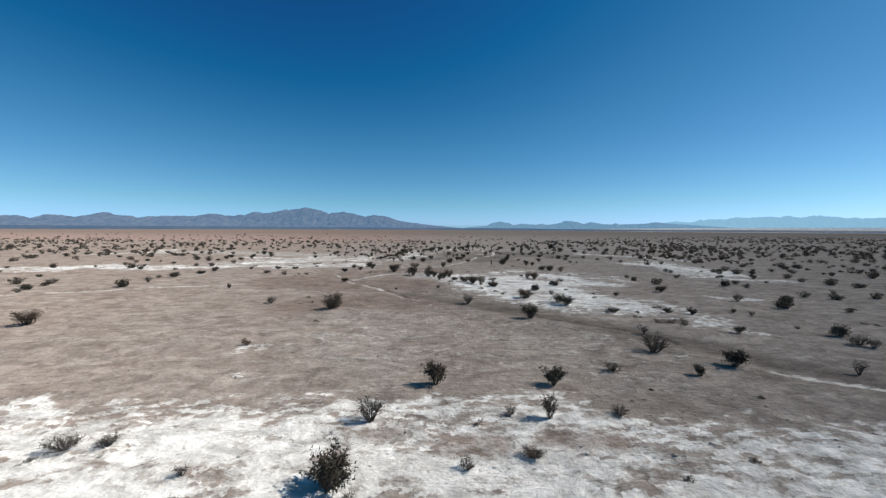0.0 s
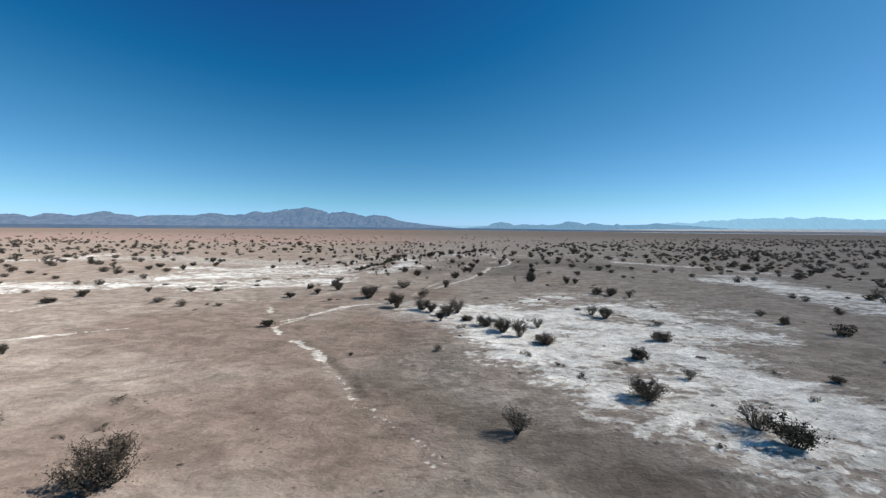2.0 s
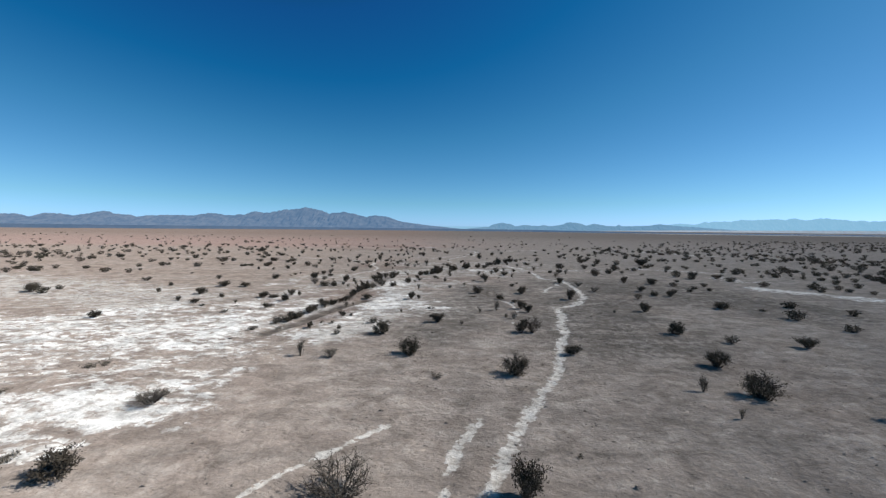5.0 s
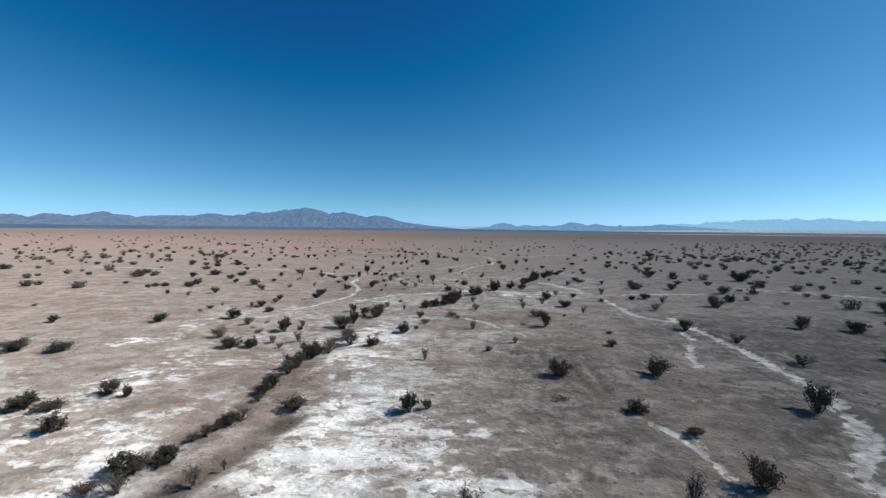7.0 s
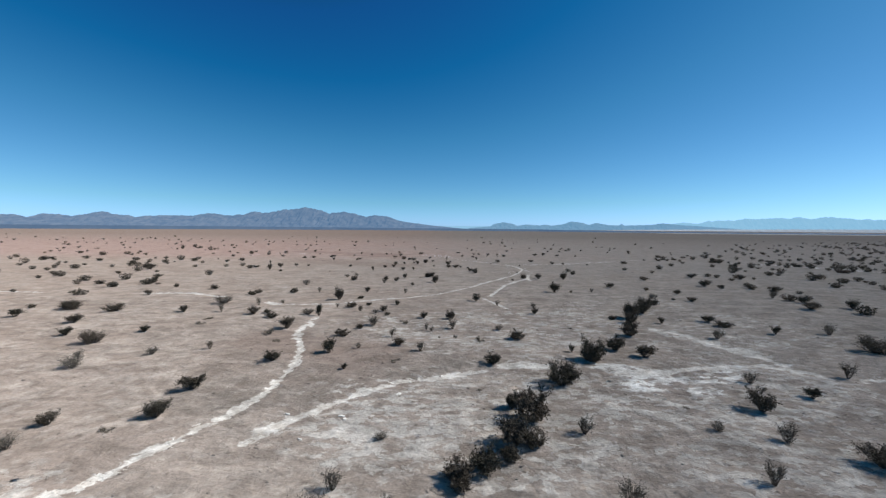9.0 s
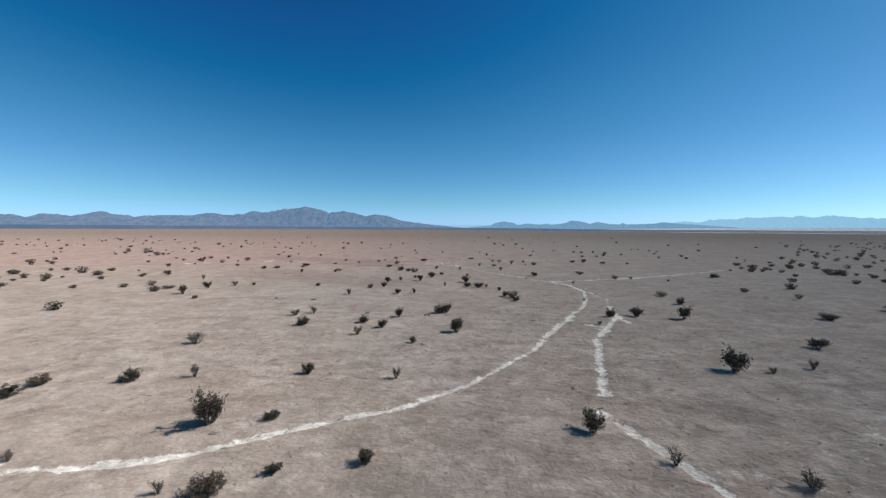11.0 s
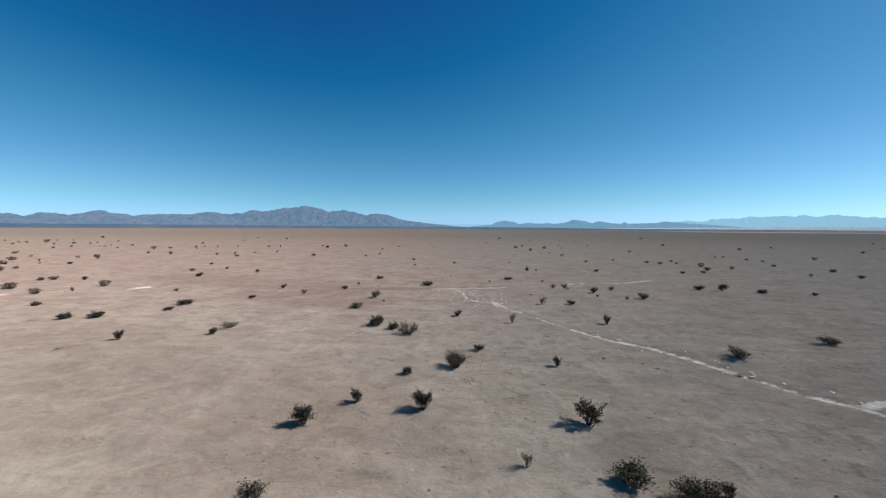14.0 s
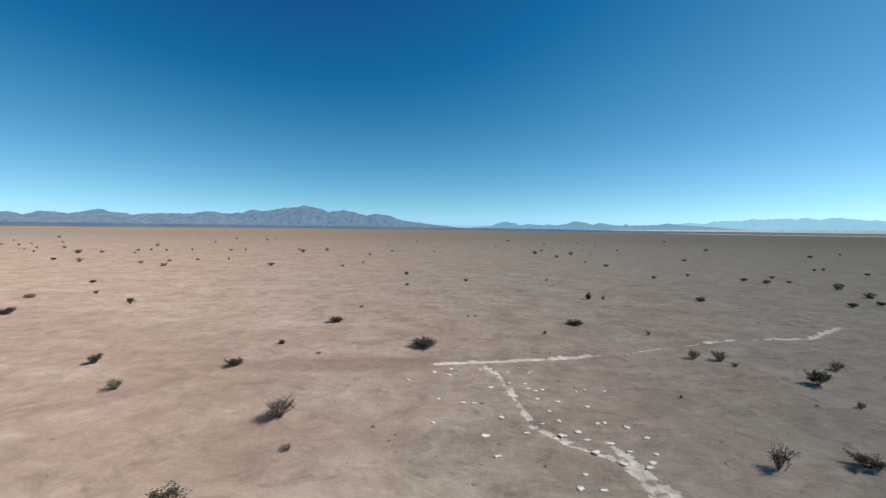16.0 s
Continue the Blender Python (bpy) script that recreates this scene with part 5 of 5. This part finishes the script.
plants("dry_shrub", [
    (-4.4, 76.6, 0.51, 0.27), (37.5, 76.6, 1.34, 1.04), (-8.1, 76.8, 0.88, 0.32), (4.0, 76.8, 0.42, 0.30), (-1.8, 77.0, 1.07, 0.45), (7.7, 78.5, 0.60, 0.57),
    (-7.2, 78.7, 1.25, 0.51), (7.2, 78.9, 0.37, 0.35), (-12.9, 79.4, 0.88, 0.29), (-0.3, 80.2, 0.38, 0.36), (5.5, 80.4, 0.55, 0.47), (15.6, 80.6, 0.42, 0.26),
    (6.9, 81.5, 0.59, 0.84), (-10.6, 81.6, 0.89, 0.34), (-4.8, 81.9, 0.74, 0.48), (-6.8, 82.0, 0.41, 0.19), (-4.4, 82.5, 0.25, 0.30), (-6.6, 82.7, 0.55, 0.28),
    (-6.1, 83.9, 0.80, 0.27), (-5.4, 85.3, 1.01, 0.39), (20.4, 86.5, 1.09, 0.59), (-5.4, 89.0, 1.11, 0.68), (18.1, 90.9, 1.40, 0.62)])
plants("dry_shrub", [
    (0.3, 90.9, 0.60, 0.73), (-4.6, 92.1, 1.14, 0.46), (3.5, 92.4, 0.57, 0.38), (-7.3, 92.6, 0.58, 0.36), (-3.8, 93.4, 1.49, 0.97), (-8.0, 93.4, 0.63, 0.49),
    (-6.7, 93.6, 0.76, 0.72), (5.1, 93.7, 0.57, 0.40), (-11.3, 94.2, 1.20, 0.76), (-4.2, 94.2, 1.14, 0.84), (17.8, 94.4, 1.39, 0.60), (-30.3, 94.9, 1.63, 0.51),
    (-9.6, 95.2, 0.72, 0.27), (3.0, 96.4, 0.53, 0.69), (-7.6, 96.8, 0.71, 0.51), (-11.2, 97.2, 0.87, 0.61), (-0.0, 97.9, 0.92, 0.43), (1.8, 100.2, 1.09, 0.41),
    (8.0, 100.3, 1.64, 0.57), (11.7, 101.6, 0.77, 0.62), (-3.5, 102.0, 1.09, 0.57), (-1.8, 102.2, 0.43, 0.47), (3.7, 102.6, 0.95, 0.65)])
plants("dry_shrub", [
    (17.7, 102.7, 1.27, 0.66), (-16.1, 102.9, 0.38, 0.30), (-3.2, 102.9, 0.71, 0.54), (-13.8, 102.9, 0.58, 0.49), (7.5, 103.2, 0.72, 0.68), (-12.6, 104.4, 0.84, 0.46),
    (-2.4, 105.1, 0.60, 0.25), (9.5, 105.1, 0.67, 0.64), (3.7, 105.5, 0.78, 0.66), (19.9, 105.6, 0.97, 0.77), (7.9, 105.7, 0.54, 0.34), (-21.6, 107.2, 0.80, 0.53),
    (11.9, 109.5, 0.90, 0.52), (16.5, 110.1, 1.00, 0.77), (-16.5, 110.4, 1.06, 0.62), (-17.3, 111.5, 0.74, 0.49), (-14.6, 112.4, 0.90, 0.40), (-1.7, 113.1, 0.69, 0.59),
    (-12.3, 113.2, 0.50, 0.54), (-4.9, 113.5, 0.50, 0.38), (0.1, 115.6, 0.42, 0.28), (-3.5, 115.9, 0.69, 0.58), (15.1, 115.9, 0.95, 0.69)])
plants("dry_shrub", [
    (-10.6, 116.1, 0.98, 0.36), (22.7, 117.1, 0.93, 0.73), (-1.3, 117.2, 0.51, 0.37), (2.8, 117.3, 0.71, 0.41), (-1.6, 117.5, 0.40, 0.53), (-0.0, 117.7, 1.02, 0.77),
    (-5.0, 118.2, 0.94, 0.73), (-10.2, 121.3, 1.35, 0.51), (-5.4, 121.4, 0.82, 0.36), (-16.8, 122.0, 0.74, 0.75), (-6.7, 122.3, 0.58, 0.55), (-8.8, 123.8, 0.44, 0.42),
    (-15.0, 124.0, 0.64, 0.72), (6.5, 124.1, 0.64, 0.49), (-18.2, 124.7, 1.86, 0.69), (-13.5, 124.9, 0.47, 0.38), (3.8, 125.0, 0.75, 0.45), (18.2, 128.5, 1.21, 0.53),
    (30.1, 129.7, 0.99, 0.82), (-4.2, 130.7, 0.62, 0.58), (-12.4, 130.7, 0.53, 0.67), (11.9, 131.5, 0.55, 0.34), (14.1, 132.0, 0.56, 0.53)])
plants("dry_shrub", [
    (-15.2, 135.1, 1.26, 0.69), (-7.2, 137.1, 0.78, 0.63), (7.6, 139.4, 0.49, 0.33), (-12.4, 141.5, 1.18, 0.49), (-11.4, 142.1, 0.89, 0.65), (9.7, 147.8, 0.49, 0.27),
    (3.8, 149.0, 1.57, 0.72), (17.7, 150.2, 1.42, 0.52), (-29.2, 152.8, 1.95, 0.42), (-23.8, 154.9, 1.15, 0.64), (-2.1, 156.2, 0.51, 0.48), (12.0, 157.4, 0.42, 0.30),
    (-30.1, 159.7, 0.57, 0.64), (18.7, 162.2, 0.98, 0.58), (20.7, 162.3, 0.62, 0.47), (-6.3, 168.1, 1.80, 0.68), (-16.9, 169.2, 1.22, 0.43), (0.1, 170.8, 0.68, 0.72),
    (3.5, 176.7, 0.89, 0.67), (-9.0, 177.1, 0.48, 0.17), (-10.0, 178.9, 1.21, 0.70), (11.4, 179.2, 0.56, 0.32), (9.2, 180.1, 0.36, 0.27)])
plants("dry_shrub", [
    (3.5, 180.7, 0.20, 0.14), (-37.3, 180.7, 0.47, 0.45), (-16.7, 180.8, 0.76, 0.48), (11.9, 183.6, 0.73, 0.46), (7.8, 183.9, 0.49, 0.23), (7.8, 184.8, 0.98, 0.55),
    (6.7, 185.0, 0.72, 0.50), (6.6, 188.8, 0.56, 0.30), (0.8, 188.8, 0.32, 0.23), (-3.3, 192.5, 0.28, 0.18), (-8.7, 206.3, 0.72, 0.27), (-19.8, 223.6, 1.04, 0.39)])
plants("brown_shrub", [
    (5.1, 11.1, 0.52, 0.34), (6.9, 11.6, 0.91, 0.27), (7.9, 13.7, 0.74, 0.82), (-5.6, 21.2, 0.64, 0.39), (-21.0, 25.1, 2.08, 0.90), (9.9, 41.6, 1.67, 0.55),
    (8.7, 43.0, 1.22, 1.03), (2.6, 55.0, 1.22, 0.92), (8.2, 75.2, 1.22, 0.94), (-7.1, 81.6, 0.79, 0.22), (-6.3, 83.2, 0.52, 0.18), (-5.9, 84.2, 0.61, 0.32),
    (-5.5, 86.6, 0.54, 0.29), (-5.4, 90.4, 0.75, 0.43), (2.3, 107.3, 0.94, 0.60)])
plants("gully_shrub", [
    (-7.6, 77.5, 0.92, 0.38), (-7.0, 79.9, 0.91, 0.45), (-6.7, 82.3, 1.24, 0.67), (-6.3, 83.1, 0.43, 0.25), (-5.8, 84.6, 0.50, 0.33), (-5.6, 84.9, 0.79, 0.42),
    (-5.6, 87.2, 0.70, 0.45), (-5.5, 87.7, 0.82, 0.57), (-5.4, 89.7, 0.98, 0.70), (-5.2, 91.2, 1.19, 0.89), (-5.1, 91.7, 1.04, 0.72), (-0.2, 102.9, 0.73, 0.47),
    (-0.2, 103.3, 1.04, 0.62), (0.5, 103.7, 1.18, 0.70), (1.2, 104.1, 0.83, 0.61), (2.0, 104.8, 0.89, 0.57), (1.5, 104.9, 1.30, 0.93), (2.3, 106.3, 1.51, 1.04),
    (1.8, 107.1, 0.79, 0.77), (4.2, 109.3, 1.94, 1.04), (4.6, 109.7, 1.13, 0.71), (6.3, 111.9, 1.17, 0.81), (6.5, 112.0, 1.55, 1.11)])
plants("gully_shrub", [
    (-7.5, 78.3, 1.35, 0.60), (-7.0, 80.4, 1.15, 0.48), (-6.1, 82.8, 0.95, 0.46)])
plants("dry_shrub", [
    (-8.1, 77.4, 1.10, 0.42), (-6.4, 81.6, 1.05, 0.50), (-4.7, 92.7, 0.90, 0.55)])
plants("gully_shrub", [
    (8.4, 113.9, 1.27, 0.93), (10.3, 116.3, 1.18, 0.70), (11.0, 117.8, 1.09, 0.59), (12.0, 119.7, 1.06, 0.91), (11.1, 120.6, 0.57, 0.34), (12.7, 121.0, 1.63, 1.40),
    (12.7, 121.3, 1.59, 1.14), (14.3, 122.6, 1.72, 1.01), (15.4, 124.5, 1.74, 0.93), (16.7, 125.6, 1.24, 0.72)])
plants("grass_tuft", [
    (2.3, 9.9, 0.51, 0.30), (10.4, 10.6, 0.48, 0.24), (-6.2, 11.2, 0.44, 0.17), (12.7, 11.4, 0.67, 0.25), (5.6, 13.3, 0.49, 0.25), (16.0, 15.2, 0.45, 0.24),
    (12.4, 15.9, 0.34, 0.20), (26.7, 25.3, 0.64, 0.25), (32.2, 26.1, 1.10, 0.22), (20.0, 26.2, 1.56, 0.42), (-3.7, 26.3, 0.56, 0.26), (18.9, 26.4, 1.36, 0.37),
    (18.0, 27.9, 0.62, 0.29), (18.7, 29.3, 0.67, 0.32), (36.2, 30.9, 0.78, 0.31), (21.2, 31.2, 0.89, 0.28), (12.2, 31.9, 0.48, 0.28), (-6.9, 32.3, 0.40, 0.16),
    (-6.1, 32.8, 0.52, 0.20), (-7.0, 34.4, 0.79, 0.23), (13.8, 34.5, 0.48, 0.19), (17.8, 34.9, 0.57, 0.29), (10.1, 37.0, 0.71, 0.28)])
plants("grass_tuft", [
    (18.8, 37.7, 0.49, 0.23), (9.6, 38.3, 0.51, 0.30), (12.4, 38.4, 0.67, 0.24), (16.8, 39.5, 0.98, 0.26), (8.4, 39.7, 0.82, 0.32), (9.8, 43.1, 0.73, 0.26),
    (5.3, 43.1, 0.51, 0.17), (5.5, 44.9, 0.69, 0.37), (10.1, 46.6, 0.55, 0.23), (17.1, 48.2, 0.67, 0.16), (-13.7, 49.1, 0.70, 0.17), (-13.9, 50.9, 0.62, 0.25),
    (21.1, 51.6, 0.70, 0.19), (-5.6, 52.7, 0.61, 0.19), (13.8, 52.9, 0.42, 0.20), (10.8, 53.1, 0.43, 0.20), (-5.2, 53.7, 0.90, 0.36), (-0.4, 53.9, 0.46, 0.27),
    (10.1, 53.9, 0.23, 0.18), (-4.6, 54.1, 0.47, 0.18), (12.7, 54.3, 0.48, 0.23), (8.2, 54.8, 0.83, 0.24), (15.2, 55.8, 0.36, 0.17)])
plants("grass_tuft", [
    (12.1, 55.9, 0.37, 0.17), (-24.2, 60.8, 1.21, 0.38), (20.1, 61.6, 0.53, 0.25), (-8.8, 61.7, 1.07, 0.25), (18.7, 61.9, 0.43, 0.19), (-19.1, 62.0, 1.27, 0.30),
    (6.5, 62.2, 0.22, 0.19), (15.7, 62.6, 1.13, 0.33), (20.9, 63.2, 0.87, 0.34), (-13.5, 65.8, 0.96, 0.34), (-16.1, 66.2, 1.26, 0.34), (2.5, 67.8, 0.72, 0.34),
    (-12.4, 68.7, 1.04, 0.37), (-7.2, 75.1, 0.43, 0.25), (-5.1, 76.8, 0.42, 0.20), (-9.8, 77.4, 0.71, 0.17), (13.4, 79.4, 0.21, 0.20), (-11.5, 80.3, 0.44, 0.16),
    (-13.1, 81.4, 0.94, 0.22), (1.7, 81.6, 1.43, 0.23), (5.4, 86.7, 0.75, 0.30), (-2.6, 95.4, 0.73, 0.14), (-10.5, 96.4, 0.57, 0.19)])
plants("grass_tuft", [
    (-10.3, 97.7, 0.61, 0.26), (9.6, 98.0, 0.28, 0.17), (6.4, 98.0, 0.56, 0.22), (2.2, 99.7, 0.84, 0.40), (-16.7, 101.0, 0.69, 0.22), (-10.6, 105.3, 0.49, 0.19),
    (30.7, 106.0, 0.95, 0.42), (7.9, 107.3, 0.50, 0.14), (0.8, 108.6, 0.37, 0.14), (-2.8, 111.6, 0.60, 0.22), (-9.6, 114.7, 0.45, 0.25), (1.4, 115.1, 0.84, 0.27),
    (-0.8, 115.7, 0.27, 0.14), (5.2, 117.5, 0.23, 0.15), (7.3, 117.8, 0.33, 0.14), (-15.8, 118.0, 0.80, 0.24), (-3.1, 119.0, 0.91, 0.30), (-16.2, 119.4, 0.66, 0.26),
    (3.7, 140.7, 0.26, 0.14), (-3.4, 141.9, 0.49, 0.18), (-7.7, 142.4, 0.40, 0.19), (-13.2, 147.3, 0.82, 0.19), (-16.4, 147.7, 0.56, 0.14)])
plants("grass_tuft", [
    (7.8, 162.2, 0.40, 0.14), (-22.7, 164.8, 0.72, 0.14), (-10.7, 184.9, 0.52, 0.19), (-10.9, 195.1, 0.58, 0.19)])


# ---- distant scrub, too many to count ----
def scrub_density(x, y):
    """Bushes per square metre: thick in the middle of the flat, thinning out ahead."""
    along = np.interp(y, (0, 30, 60, 110, 150, 185, 220, 300, 380), (0.016, 0.020, 0.050, 0.070, 0.055, 0.012, 0.003, 0.001, 0.0))
    if x > 25:
        end = np.interp(x, (25, 60, 120, 200), (140, 155, 215, 275))
        along += 0.044 * np.interp(y, (0, 60, 110, end, end + 40), (0.3, 0.8, 1, 0.8, 0)) * np.interp(x, (25, 60), (0, 1))
    if x < -40:
        along += 0.006 * np.interp(y, (0, 60, 200, 300), (0.5, 1, 0.7, 0))
    return along


def distant_scrub():
    rng = random.Random(17)
    verts, faces = [], []
    for _ in range(34000):
        x, y = rng.uniform(-330, 330), rng.uniform(2, 380)
        if abs(x) > 40 + 1.25 * y:
            continue
        clump = noise.noise(Vector((x * 0.035, y * 0.05, 4.4)))
        chance = scrub_density(x, y) * 660 * 378 / 34000 * (1 + 1.1 * clump)
        if y < 212 and abs(x) < 27:
            continue
        if y < 212 and abs(x) < 44:
            chance *= 0.55
        if rng.random() > chance:
            continue
        wide = min(rng.lognormvariate(-0.08, 0.36), 1.5)
        high = wide * rng.uniform(0.35, 0.62)
        count, scale = (260, 1.15) if abs(x) < 62 and y < 215 else (90, 1.7) if abs(x) < 120 and y < 260 else (45, 2.3)
        for _ in range(count):
            a, r = rng.uniform(0, 6.283), rng.random() ** 0.6
            h = rng.random()
            p = Vector((x + math.cos(a) * r * wide * 0.5 * (0.45 + 0.55 * h), y + math.sin(a) * r * wide * 0.5 * (0.45 + 0.55 * h), high * h * (1.05 - 0.35 * r)))
            leaf(rng, verts, faces, p, wide * scale * rng.uniform(0.07, 0.13), wide * scale * rng.uniform(0.035, 0.08))
        for _ in range(4):
            a = rng.uniform(0, 6.283)
            tip = Vector((x + math.cos(a) * wide * 0.3, y + math.sin(a) * wide * 0.3, high * 0.7))
            tube(verts, faces, [Vector((x, y, -0.05)), tip], 0.012 * wide, 0.004 * wide)
    me = mesh_of("distant_scrub", verts, faces)
    me.materials.append(FAR_LEAF)
    tagged(new("distant_scrub", me), "dark low scrub dotted over the far flat", "scrub", kind="stuff")


distant_scrub()
